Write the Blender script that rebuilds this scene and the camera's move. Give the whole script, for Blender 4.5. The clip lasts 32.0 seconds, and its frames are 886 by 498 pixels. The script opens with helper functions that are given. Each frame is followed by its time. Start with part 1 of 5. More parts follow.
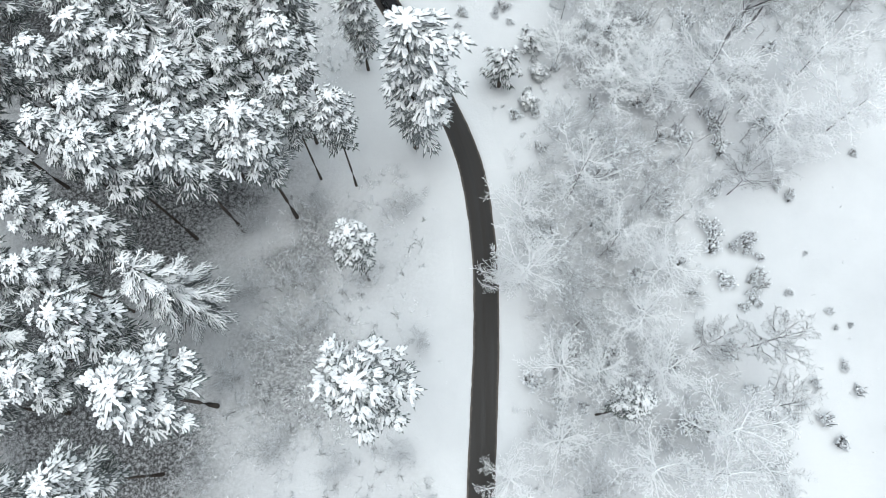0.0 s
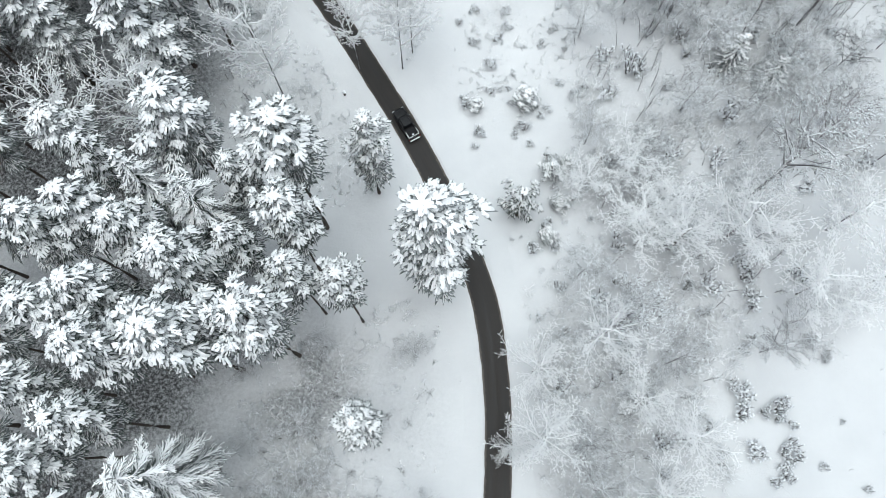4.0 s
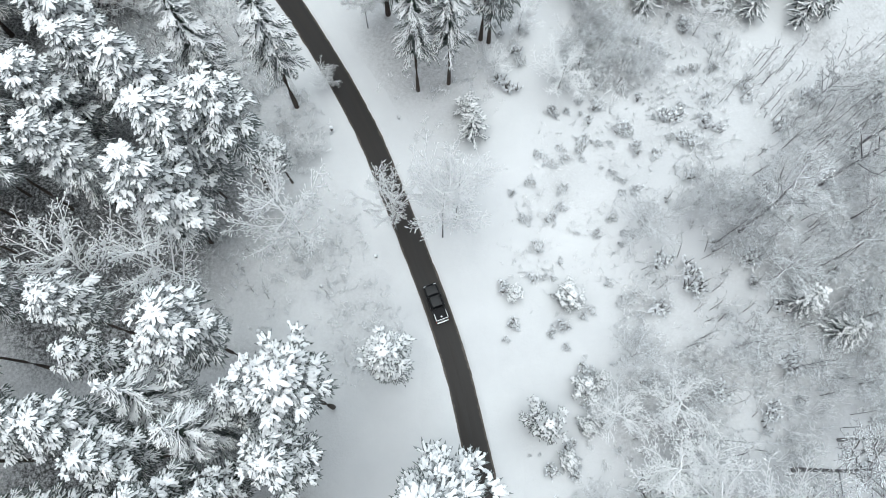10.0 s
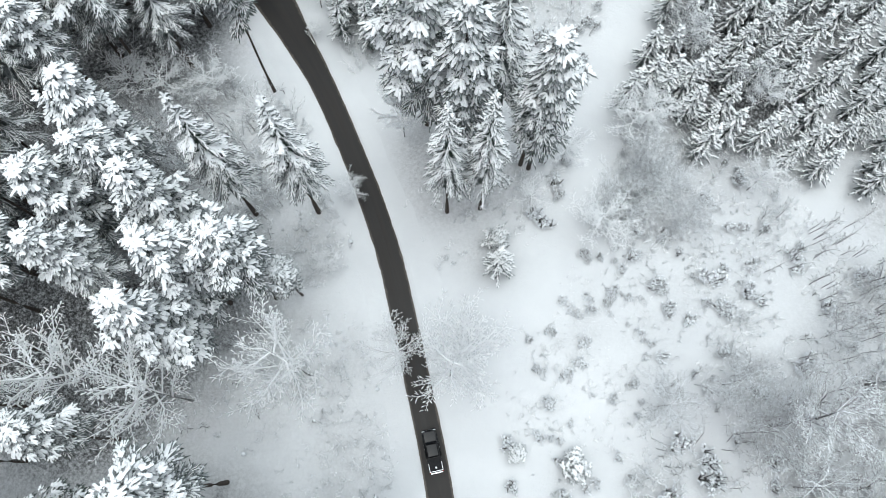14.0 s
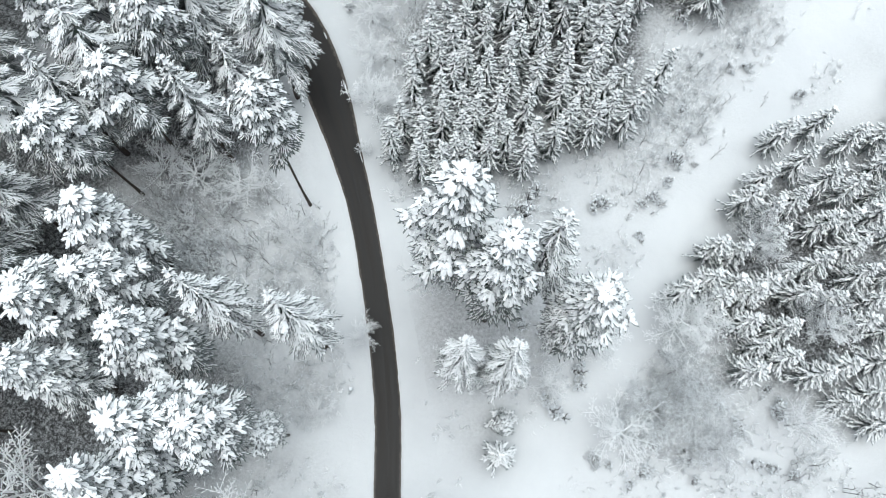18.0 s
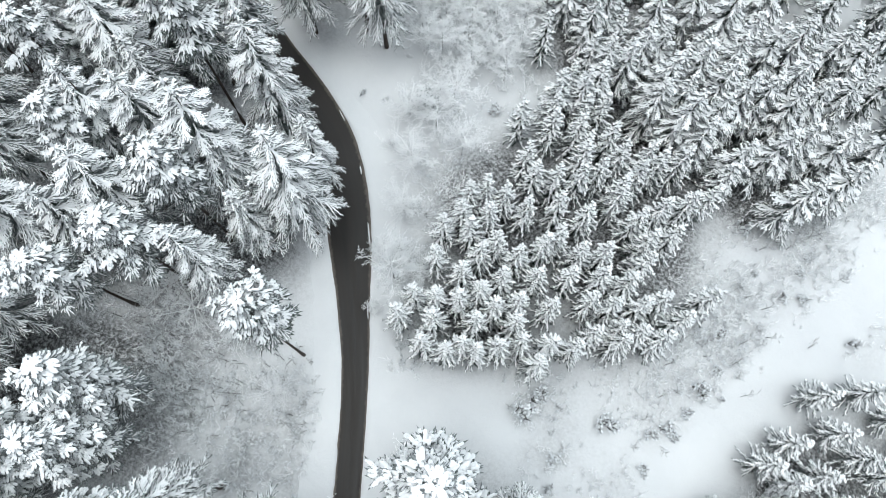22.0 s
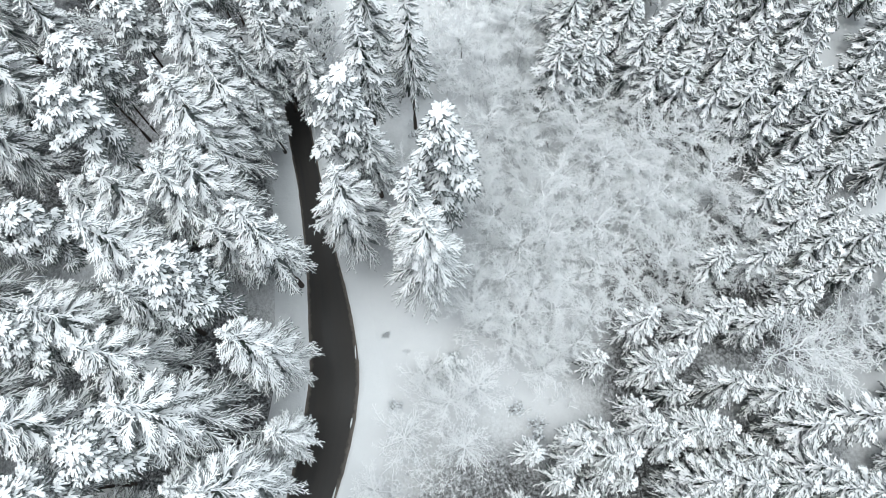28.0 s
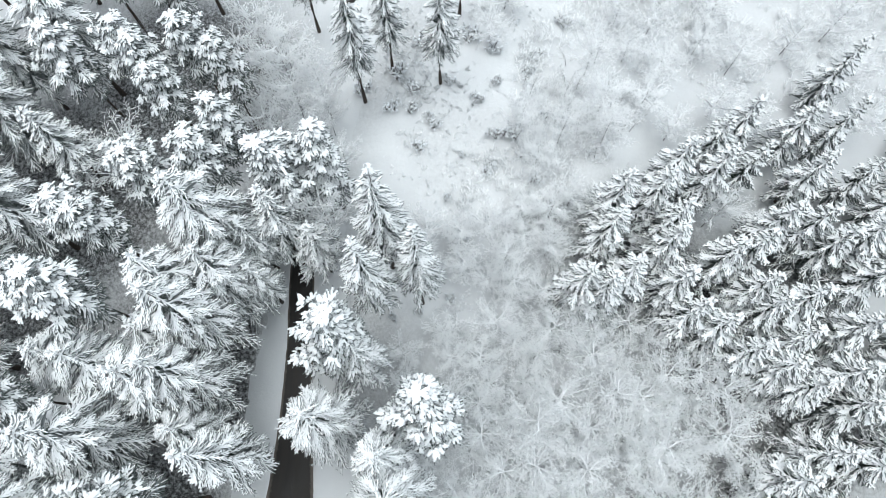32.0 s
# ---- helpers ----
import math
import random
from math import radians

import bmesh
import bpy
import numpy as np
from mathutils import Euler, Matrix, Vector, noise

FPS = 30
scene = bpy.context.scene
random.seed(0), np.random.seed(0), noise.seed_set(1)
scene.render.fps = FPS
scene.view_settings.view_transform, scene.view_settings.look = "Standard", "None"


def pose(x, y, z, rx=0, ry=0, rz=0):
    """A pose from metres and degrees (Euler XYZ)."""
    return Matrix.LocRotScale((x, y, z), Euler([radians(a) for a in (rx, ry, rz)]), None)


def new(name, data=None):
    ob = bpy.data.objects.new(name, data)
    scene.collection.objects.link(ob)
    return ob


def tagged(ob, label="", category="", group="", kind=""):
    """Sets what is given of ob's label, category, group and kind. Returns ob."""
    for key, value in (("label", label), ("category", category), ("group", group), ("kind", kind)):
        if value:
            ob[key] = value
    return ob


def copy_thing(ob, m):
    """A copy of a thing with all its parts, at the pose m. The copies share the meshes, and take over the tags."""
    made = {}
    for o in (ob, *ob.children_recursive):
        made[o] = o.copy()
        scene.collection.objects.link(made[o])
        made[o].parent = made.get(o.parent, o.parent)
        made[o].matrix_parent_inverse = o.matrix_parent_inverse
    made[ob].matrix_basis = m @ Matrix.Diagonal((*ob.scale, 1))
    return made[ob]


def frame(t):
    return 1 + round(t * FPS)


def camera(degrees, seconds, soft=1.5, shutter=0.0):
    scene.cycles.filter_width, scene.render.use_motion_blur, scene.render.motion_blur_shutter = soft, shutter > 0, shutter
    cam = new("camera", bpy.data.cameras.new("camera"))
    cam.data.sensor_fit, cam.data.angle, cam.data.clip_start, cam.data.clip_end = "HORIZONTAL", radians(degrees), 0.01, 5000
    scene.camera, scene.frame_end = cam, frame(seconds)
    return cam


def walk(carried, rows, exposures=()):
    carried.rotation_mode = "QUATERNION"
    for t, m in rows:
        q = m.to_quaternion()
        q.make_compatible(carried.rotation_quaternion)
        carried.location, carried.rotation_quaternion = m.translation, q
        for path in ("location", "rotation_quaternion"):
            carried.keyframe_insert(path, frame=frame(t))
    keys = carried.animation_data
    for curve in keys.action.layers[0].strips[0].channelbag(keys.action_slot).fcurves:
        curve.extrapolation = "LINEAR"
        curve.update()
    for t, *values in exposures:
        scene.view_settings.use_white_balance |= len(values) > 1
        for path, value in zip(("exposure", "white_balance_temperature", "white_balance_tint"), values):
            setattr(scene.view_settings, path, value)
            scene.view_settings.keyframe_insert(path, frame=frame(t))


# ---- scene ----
cam = camera(64.9, 32.0, soft=0.8)
METRES, EYE, TILT, LEAN, TURN = 185.0, 95.7, -74.0, 0.0, 0.0
ROWS = [
    (0.0, 0.0, 0.0, 0.0, 0.0, 0.0, -0.0),
    (0.5, -0.0012, 0.0045, 0.0144, 0.02, 0.03, -0.05),
    (1.0, -0.0018, 0.0082, 0.0267, 0.07, 0.05, -0.13),
    (1.5, -0.0027, 0.0126, 0.0405, 0.12, 0.11, -0.25),
    (2.0, -0.0033, 0.0162, 0.0524, 0.19, 0.12, -0.42),
    (2.5, -0.0039, 0.0204, 0.0656, 0.26, 0.19, -0.61),
    (3.0, -0.0046, 0.024, 0.0772, 0.32, 0.23, -0.83),
    (3.5, -0.0053, 0.028, 0.0902, 0.39, 0.31, -1.1),
    (5.5, -0.008, 0.0427, 0.1407, 0.99, 0.13, -3.19),
    (6.0, -0.0089, 0.0462, 0.1521, 1.15, 0.1, -3.8),
    (6.5, -0.0099, 0.0502, 0.1646, 1.33, 0.15, -4.49),
    (7.0, -0.0104, 0.0537, 0.1756, 1.56, 0.15, -5.14),
    (7.5, -0.0114, 0.0577, 0.1883, 1.79, 0.13, -5.89),
    (8.0, -0.0126, 0.0613, 0.1993, 2.0, 0.12, -6.7),
    (8.5, -0.0134, 0.0652, 0.2121, 2.32, 0.08, -7.68),
    (9.0, -0.0144, 0.0687, 0.2231, 2.6, 0.07, -8.6),
    (9.5, -0.0156, 0.0726, 0.2356, 2.92, 0.03, -9.66),
    (10.0, -0.017, 0.076, 0.247, 3.18, -0.05, -10.63),
    (10.5, -0.0183, 0.0797, 0.2595, 3.52, -0.07, -11.72),
    (11.0, -0.02, 0.0831, 0.2707, 3.78, -0.12, -12.62),
    (11.5, -0.0218, 0.087, 0.2839, 4.12, -0.22, -13.67),
    (12.0, -0.0235, 0.0904, 0.2953, 4.43, -0.27, -14.55),
    (12.5, -0.0263, 0.0944, 0.3088, 4.71, -0.36, -15.54),
    (13.0, -0.0288, 0.0978, 0.321, 4.99, -0.46, -16.42),
    (13.5, -0.0318, 0.1018, 0.3348, 5.33, -0.51, -17.49),
    (14.0, -0.0348, 0.1054, 0.3472, 5.65, -0.58, -18.5),
    (14.5, -0.0381, 0.1094, 0.3616, 6.16, -0.71, -19.87),
    (16.5, -0.0572, 0.1251, 0.4196, 8.25, -1.74, -26.47),
    (17.0, -0.0625, 0.1289, 0.4334, 8.78, -1.99, -28.04),
    (17.5, -0.0686, 0.1332, 0.4493, 9.33, -2.23, -29.57),
    (18.0, -0.0746, 0.137, 0.4632, 9.71, -2.41, -30.64),
    (18.5, -0.0818, 0.1414, 0.4791, 10.15, -2.62, -31.89),
    (19.0, -0.0886, 0.1452, 0.4932, 10.62, -2.87, -33.14),
    (19.5, -0.097, 0.1496, 0.5096, 11.21, -3.26, -34.67),
    (20.0, -0.1045, 0.1533, 0.5238, 11.8, -3.6, -36.05),
    (20.5, -0.1137, 0.1576, 0.5399, 12.49, -4.03, -37.67),
    (21.0, -0.1224, 0.1615, 0.554, 13.16, -4.5, -39.12),
    (21.5, -0.131, 0.1652, 0.5678, 13.92, -4.98, -40.63),
    (22.0, -0.1411, 0.1695, 0.5831, 14.82, -5.53, -42.35),
    (22.5, -0.15, 0.1732, 0.5966, 15.76, -6.12, -43.88),
    (23.0, -0.1617, 0.1774, 0.6121, 16.77, -6.89, -45.59),
    (23.5, -0.1726, 0.1809, 0.6253, 17.65, -7.6, -47.08),
    (24.0, -0.1844, 0.185, 0.6398, 18.79, -8.38, -48.69),
    (24.5, -0.1953, 0.1885, 0.6518, 19.79, -9.08, -50.16),
    (25.0, -0.2089, 0.1925, 0.6663, 21.11, -10.17, -51.82),
    (25.5, -0.2209, 0.1958, 0.6774, 22.21, -10.99, -53.3),
    (27.5, -0.2757, 0.2095, 0.7248, 28.66, -16.3, -59.4),
    (28.0, -0.2908, 0.2128, 0.7369, 30.68, -18.03, -60.78),
    (28.5, -0.3045, 0.2156, 0.7465, 32.41, -19.5, -61.96),
    (29.0, -0.321, 0.2187, 0.7573, 34.45, -21.33, -63.25),
    (29.5, -0.3352, 0.2213, 0.7665, 36.43, -23.07, -64.27),
    (30.0, -0.352, 0.2241, 0.7764, 38.82, -25.21, -65.44),
    (30.5, -0.3669, 0.2265, 0.785, 41.21, -27.37, -66.43),
    (31.0, -0.384, 0.2291, 0.7941, 44.08, -29.97, -67.52),
    (31.5, -0.3992, 0.2313, 0.8017, 46.55, -32.21, -68.35),
    (32.0, -0.4165, 0.2336, 0.8098, 49.45, -34.82, -69.19),
]
walk(cam, [(t, pose(0, 0, EYE, TILT, LEAN, TURN) @ pose(METRES * x, METRES * y, METRES * z, 90 + pitch, roll, yaw)) for t, x, y, z, yaw, pitch, roll in ROWS],
     exposures=[(0.0, -0.12, 6200, 4.5), (14.0, -0.02, 6200, 4.5), (22.0, 0.02, 6200, 4.5), (28.0, 0.08, 6200, 4.5), (32.0, 0.06, 6200, 4.5)])

SKY, SUN = 0.160, 2.12

# ---------------------------------------------------------------- world, sun
world = bpy.data.worlds.new("overcast_sky")
scene.world = world
world.use_nodes = True
wn, wl = world.node_tree.nodes, world.node_tree.links
wn.clear()
sky = wn.new("ShaderNodeTexSky")
sky.sky_type, sky.sun_disc = "NISHITA", False
sky.sun_elevation, sky.sun_rotation = radians(76), radians(200)
sky.air_density, sky.dust_density, sky.ozone_density = 1.0, 4.0, 1.0
soft = wn.new("ShaderNodeHueSaturation")
soft.inputs["Saturation"].default_value = 0.34
bg = wn.new("ShaderNodeBackground")
bg.inputs["Strength"].default_value = SKY
out = wn.new("ShaderNodeOutputWorld")
wl.new(sky.outputs[0], soft.inputs["Color"])
wl.new(soft.outputs[0], bg.inputs["Color"])
wl.new(bg.outputs[0], out.inputs["Surface"])
lamp = bpy.data.lights.new("sun", "SUN")
lamp.energy, lamp.angle, lamp.color = SUN, radians(60), (0.93, 0.98, 1.0)
sun = new("sun", lamp)
sun.matrix_world = pose(0, 0, 200, 14, 0, 160)

# ---------------------------------------------------------------- materials


def material(name):
    m = bpy.data.materials.new(name)
    m.use_nodes = True
    n = m.node_tree.nodes
    return m, n, m.node_tree.links, n["Principled BSDF"]


def noise_node(n, l, scale, detail=4.0, rough=0.6, coords="Object"):
    tc = n.new("ShaderNodeTexCoord")
    nz = n.new("ShaderNodeTexNoise")
    nz.inputs["Scale"].default_value = scale
    nz.inputs["Detail"].default_value = detail
    nz.inputs["Roughness"].default_value = rough
    l.new(tc.outputs[coords], nz.inputs["Vector"])
    return nz


def ramp_node(n, l, src, stops):
    r = n.new("ShaderNodeValToRGB")
    e = r.color_ramp.elements
    while len(e) < len(stops):
        e.new(0.5)
    for k, (p, c) in zip(e, stops):
        k.position, k.color = p, (*c, 1)
    l.new(src, r.inputs[0])
    return r


def bump_node(n, l, src, b, strength, distance):
    k = n.new("ShaderNodeBump")
    k.inputs["Strength"].default_value, k.inputs["Distance"].default_value = strength, distance
    l.new(src, k.inputs["Height"])
    l.new(k.outputs[0], b.inputs["Normal"])
    return k


def mixed(n, l, fac, a, b):
    m = n.new("ShaderNodeMix")
    m.data_type = "RGBA"
    l.new(fac, m.inputs["Factor"])
    for src, slot in ((a, "A"), (b, "B")):
        if isinstance(src, tuple):
            m.inputs[6 if slot == "A" else 7].default_value = (*src, 1)
        else:
            l.new(src, m.inputs[6 if slot == "A" else 7])
    return m.outputs[2]


def snow_material(name, lo, hi, grain, lumps, strength):
    m, n, l, b = material(name)
    big, fine = noise_node(n, l, lumps, 5), noise_node(n, l, grain, 6, 0.7)
    c = ramp_node(n, l, big.outputs[0], [(0.3, lo), (0.7, hi)])
    l.new(c.outputs[0], b.inputs["Base Color"])
    b.inputs["Roughness"].default_value = 0.75
    b.inputs["Specular IOR Level"].default_value = 0.25
    bump_node(n, l, fine.outputs[0], b, strength, 0.12)
    return m


def upward(n, l, lo, hi, scale, spread):
    """How much snow lies on a face: more on faces that look up, broken by noise."""
    g = n.new("ShaderNodeNewGeometry")
    s = n.new("ShaderNodeSeparateXYZ")
    l.new(g.outputs["Normal"], s.inputs[0])
    nz = noise_node(n, l, scale, 4, 0.7)
    a = n.new("ShaderNodeMath")
    a.operation = "MULTIPLY_ADD"
    a.inputs[1].default_value, a.inputs[2].default_value = spread, -spread / 2
    l.new(nz.outputs[0], a.inputs[0])
    t = n.new("ShaderNodeMath")
    t.operation = "ADD"
    l.new(s.outputs["Z"], t.inputs[0])
    l.new(a.outputs[0], t.inputs[1])
    r = n.new("ShaderNodeMapRange")
    r.inputs["From Min"].default_value, r.inputs["From Max"].default_value = lo, hi
    l.new(t.outputs[0], r.inputs["Value"])
    return r.outputs[0]


def dusted(name, dark, mid, snow, lo, hi, scale=3.0, spread=1.0, rough=0.85):
    """A surface of two tones with snow lying on what looks up."""
    m, n, l, b = material(name)
    nz = noise_node(n, l, scale * 1.7, 5)
    c = ramp_node(n, l, nz.outputs[0], [(0.35, dark), (0.7, mid)])
    f = upward(n, l, lo, hi, scale, spread)
    l.new(mixed(n, l, f, c.outputs[0], snow), b.inputs["Base Color"])
    b.inputs["Roughness"].default_value = rough
    bump_node(n, l, nz.outputs[0], b, 0.5, 0.05)
    return m


SNOW = dusted("snow_load", (0.03, 0.045, 0.035), (0.10, 0.125, 0.10), (0.89, 0.895, 0.90), -0.7, -0.05, 5.5, 1.5, 0.75)
CAPS = snow_material("snow_caps", (0.86, 0.88, 0.90), (0.93, 0.94, 0.95), 6.0, 0.8, 0.35)
NEEDLES = dusted("needles", (0.012, 0.022, 0.016), (0.035, 0.055, 0.035), (0.75, 0.78, 0.81), 0.50, 1.55, 2.5, 1.3)
BARK = dusted("bark", (0.03, 0.024, 0.02), (0.09, 0.065, 0.05), (0.7, 0.73, 0.77), 0.25, 1.2, 2.0, 1.0)
FROST = dusted("frosted_twigs", (0.68, 0.67, 0.67), (0.86, 0.85, 0.85), (0.94, 0.945, 0.95), -1.2, 0.1, 1.3, 1.0)
TWIG = dusted("bare_twigs", (0.05, 0.043, 0.042), (0.15, 0.135, 0.13), (0.88, 0.90, 0.92), -0.15, 0.85, 0.9, 1.6)
BUSHM = dusted("bush_twigs", (0.025, 0.022, 0.02), (0.08, 0.075, 0.068), (0.85, 0.87, 0.9), 0.2, 1.1, 2.5, 1.2)


def ground_material():
    m, n, l, b = material("ground_snow")
    drift, patch, fine = noise_node(n, l, 0.035, 6, 0.62), noise_node(n, l, 0.35, 7, 0.7), noise_node(n, l, 2.6, 8, 0.75)
    c1 = ramp_node(n, l, drift.outputs[0], [(0.32, (0.56, 0.567, 0.578)), (0.66, (0.665, 0.67, 0.674))])
    # dead grass, brambles and litter that pierce the snow where scrub grows
    scrub = n.new("ShaderNodeAttribute")
    scrub.attribute_name = "scrub"
    mat_noise = noise_node(n, l, 2.2, 12, 0.82)
    web = n.new("ShaderNodeTexVoronoi")
    web.feature = "DISTANCE_TO_EDGE"
    web.inputs["Scale"].default_value = 1.6
    tc = n.new("ShaderNodeTexCoord")
    warp = n.new("ShaderNodeMix")
    warp.data_type = "VECTOR"
    warp.inputs["Factor"].default_value = 0.12
    l.new(tc.outputs["Object"], warp.inputs[4])
    l.new(noise_node(n, l, 1.5, 5).outputs["Color"], warp.inputs[5])
    l.new(warp.outputs[1], web.inputs["Vector"])
    lace = n.new("ShaderNodeMapRange")
    lace.inputs["From Min"].default_value, lace.inputs["From Max"].default_value = 0.10, 0.0
    l.new(web.outputs["Distance"], lace.inputs["Value"])
    k = n.new("ShaderNodeMapRange")
    k.inputs["From Min"].default_value, k.inputs["From Max"].default_value = 0.38, 0.58
    l.new(mat_noise.outputs[0], k.inputs["Value"])
    both = n.new("ShaderNodeMath")
    both.operation = "MULTIPLY_ADD"
    both.inputs[1].default_value = 0.22
    l.new(lace.outputs[0], both.inputs[0])
    l.new(k.outputs[0], both.inputs[2])
    f = n.new("ShaderNodeMath")
    f.operation, f.use_clamp = "MULTIPLY", True
    l.new(both.outputs[0], f.inputs[0])
    l.new(scrub.outputs["Fac"], f.inputs[1])
    lit = ramp_node(n, l, fine.outputs[0], [(0.32, (0.26, 0.255, 0.25)), (0.68, (0.42, 0.425, 0.435))])
    # close under conifers a dark tone paints in the shade between the trees
    stand_shade = n.new("ShaderNodeMapRange")
    stand_shade.inputs["From Min"].default_value, stand_shade.inputs["From Max"].default_value = 0.75, 1.1
    l.new(scrub.outputs["Fac"], stand_shade.inputs["Value"])
    shade_tone = ramp_node(n, l, fine.outputs[0], [(0.40, (0.032, 0.03, 0.028)), (0.74, (0.17, 0.172, 0.175))])
    low = mixed(n, l, stand_shade.outputs[0], lit.outputs[0], shade_tone.outputs[0])
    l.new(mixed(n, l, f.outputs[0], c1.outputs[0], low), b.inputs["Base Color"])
    b.inputs["Roughness"].default_value = 0.8
    b.inputs["Specular IOR Level"].default_value = 0.2
    add = n.new("ShaderNodeMath")
    add.operation = "MULTIPLY_ADD"
    add.inputs[1].default_value = 0.3
    l.new(fine.outputs[0], add.inputs[0])
    l.new(patch.outputs[0], add.inputs[2])
    bump_node(n, l, add.outputs[0], b, 0.6, 0.24)
    return m


def asphalt_material():
    m, n, l, b = material("wet_asphalt")
    uv = n.new("ShaderNodeUVMap")
    sep = n.new("ShaderNodeSeparateXYZ")
    l.new(uv.outputs[0], sep.inputs[0])
    stretch = n.new("ShaderNodeMapping")
    stretch.inputs["Scale"].default_value = (0.9, 0.03, 1)
    l.new(uv.outputs[0], stretch.inputs["Vector"])
    streak = n.new("ShaderNodeTexNoise")
    streak.inputs["Scale"].default_value, streak.inputs["Detail"].default_value = 3.0, 6
    l.new(stretch.outputs[0], streak.inputs["Vector"])
    base = ramp_node(n, l, streak.outputs[0], [(0.3, (0.017, 0.015, 0.014)), (0.72, (0.030, 0.026, 0.023))])
    ab = n.new("ShaderNodeMath")
    ab.operation = "ABSOLUTE"
    l.new(sep.outputs["X"], ab.inputs[0])
    grit = noise_node(n, l, 1.1, 6, 0.7)
    edge = n.new("ShaderNodeMath")
    edge.operation = "MULTIPLY_ADD"
    edge.inputs[1].default_value = 0.34
    l.new(grit.outputs[0], edge.inputs[0])
    l.new(ab.outputs[0], edge.inputs[2])
    f = n.new("ShaderNodeMapRange")
    f.inputs["From Min"].default_value, f.inputs["From Max"].default_value = 1.0, 1.22
    f.inputs["To Max"].default_value = 0.75
    l.new(edge.outputs[0], f.inputs["Value"])
    l.new(mixed(n, l, f.outputs[0], base.outputs[0], (0.19, 0.16, 0.135)), b.inputs["Base Color"])
    fine = noise_node(n, l, 30.0, 4, 0.7)
    r = ramp_node(n, l, streak.outputs[0], [(0.3, (0.42, 0.42, 0.42)), (0.75, (0.75, 0.75, 0.75))])
    l.new(r.outputs[0], b.inputs["Roughness"])
    b.inputs["Specular IOR Level"].default_value = 0.25
    bump_node(n, l, fine.outputs[0], b, 0.3, 0.02)
    return m


GROUND, ASPHALT = ground_material(), asphalt_material()


def paint(name, colour, rough, metal=0.0, coat=0.0):
    m, n, l, b = material(name)
    nz = noise_node(n, l, 4.0, 6)
    d = tuple(min(1.0, c * 1.5 + 0.003) for c in colour)
    c = ramp_node(n, l, nz.outputs[0], [(0.35, colour), (0.8, d)])
    l.new(c.outputs[0], b.inputs["Base Color"])
    b.inputs["Roughness"].default_value, b.inputs["Metallic"].default_value = rough, metal
    b.inputs["Coat Weight"].default_value = coat
    b.inputs["Specular IOR Level"].default_value = 0.14
    return m


BLACK_PAINT = paint("black_car_paint", (0.004, 0.004, 0.005), 0.3, 0.0, 0.15)
DARK_GLASS = paint("tinted_glass", (0.008, 0.009, 0.011), 0.12)
RUBBER = paint("rubber", (0.012, 0.012, 0.012), 0.85)
STEEL = paint("bright_steel", (0.72, 0.73, 0.74), 0.35, 0.3)
RIM = paint("wheel_rim", (0.25, 0.25, 0.26), 0.4, 0.8)
LINER = paint("bed_liner", (0.014, 0.014, 0.015), 0.8)
RED_LENS = paint("red_lens", (0.25, 0.01, 0.01), 0.25)
CLEAR_LENS = paint("clear_lens", (0.6, 0.62, 0.64), 0.15)
WHITE_PLATE = paint("white_plate", (0.75, 0.76, 0.77), 0.5)

# ---------------------------------------------------------------- mesh tools


class Geo:
    """Gathers points and faces for one mesh."""

    def __init__(self):
        self.v, self.f = [], []

    def add(self, pts, faces):
        k = len(self.v)
        self.v.extend(pts)
        self.f.extend([tuple(i + k for i in q) for q in faces])

    def mesh(self, name, mat, smooth=True):
        me = bpy.data.meshes.new(name)
        me.from_pydata(self.v, [], self.f)
        me.materials.append(mat)
        if smooth:
            me.polygons.foreach_set("use_smooth", [True] * len(me.polygons))
        return me


def frame_of(d):
    d = d.normalized()
    side = d.cross(Vector((0, 0, 1)))
    side = side.normalized() if side.length > 1e-4 else Vector((1, 0, 0))
    return d, side, side.cross(d).normalized()


def tube(g, pts, radii, n=5, flat=1.0):
    """A tapered tube through pts, closed by a tip at the end."""
    v, f = [], []
    for i, (p, r) in enumerate(zip(pts, radii)):
        a, b = pts[max(0, i - 1)], pts[min(len(pts) - 1, i + 1)]
        _, s, u = frame_of(b - a)
        for k in range(n):
            w = 2 * math.pi * k / n
            v.append(p + s * (r * math.cos(w)) + u * (r * flat * math.sin(w)))
    for i in range(len(pts) - 1):
        for k in range(n):
            a, b = i * n + k, i * n + (k + 1) % n
            f.append((a, b, b + n, a + n))
    f.append(tuple(range((len(pts) - 1) * n, len(pts) * n)))
    g.add(v, f)


def knob(g, c, r, rng):
    """A rounded clot of snow, no two alike."""
    a = rng.uniform(0, 1.57)
    x, y = Vector((math.cos(a), math.sin(a), rng.uniform(-0.3, 0.3))), Vector((-math.sin(a), math.cos(a), rng.uniform(-0.3, 0.3)))
    k = [r * rng.uniform(0.75, 1.3) for _ in range(6)]
    v = [c + x * k[0], c + y * k[1], c - x * k[2], c - y * k[3], c + Vector((0, 0, k[4] * 0.6)), c - Vector((0, 0, k[5] * 0.45))]
    g.add(v, [(0, 1, 4), (1, 2, 4), (2, 3, 4), (3, 0, 4), (1, 0, 5), (2, 1, 5), (3, 2, 5), (0, 3, 5)])


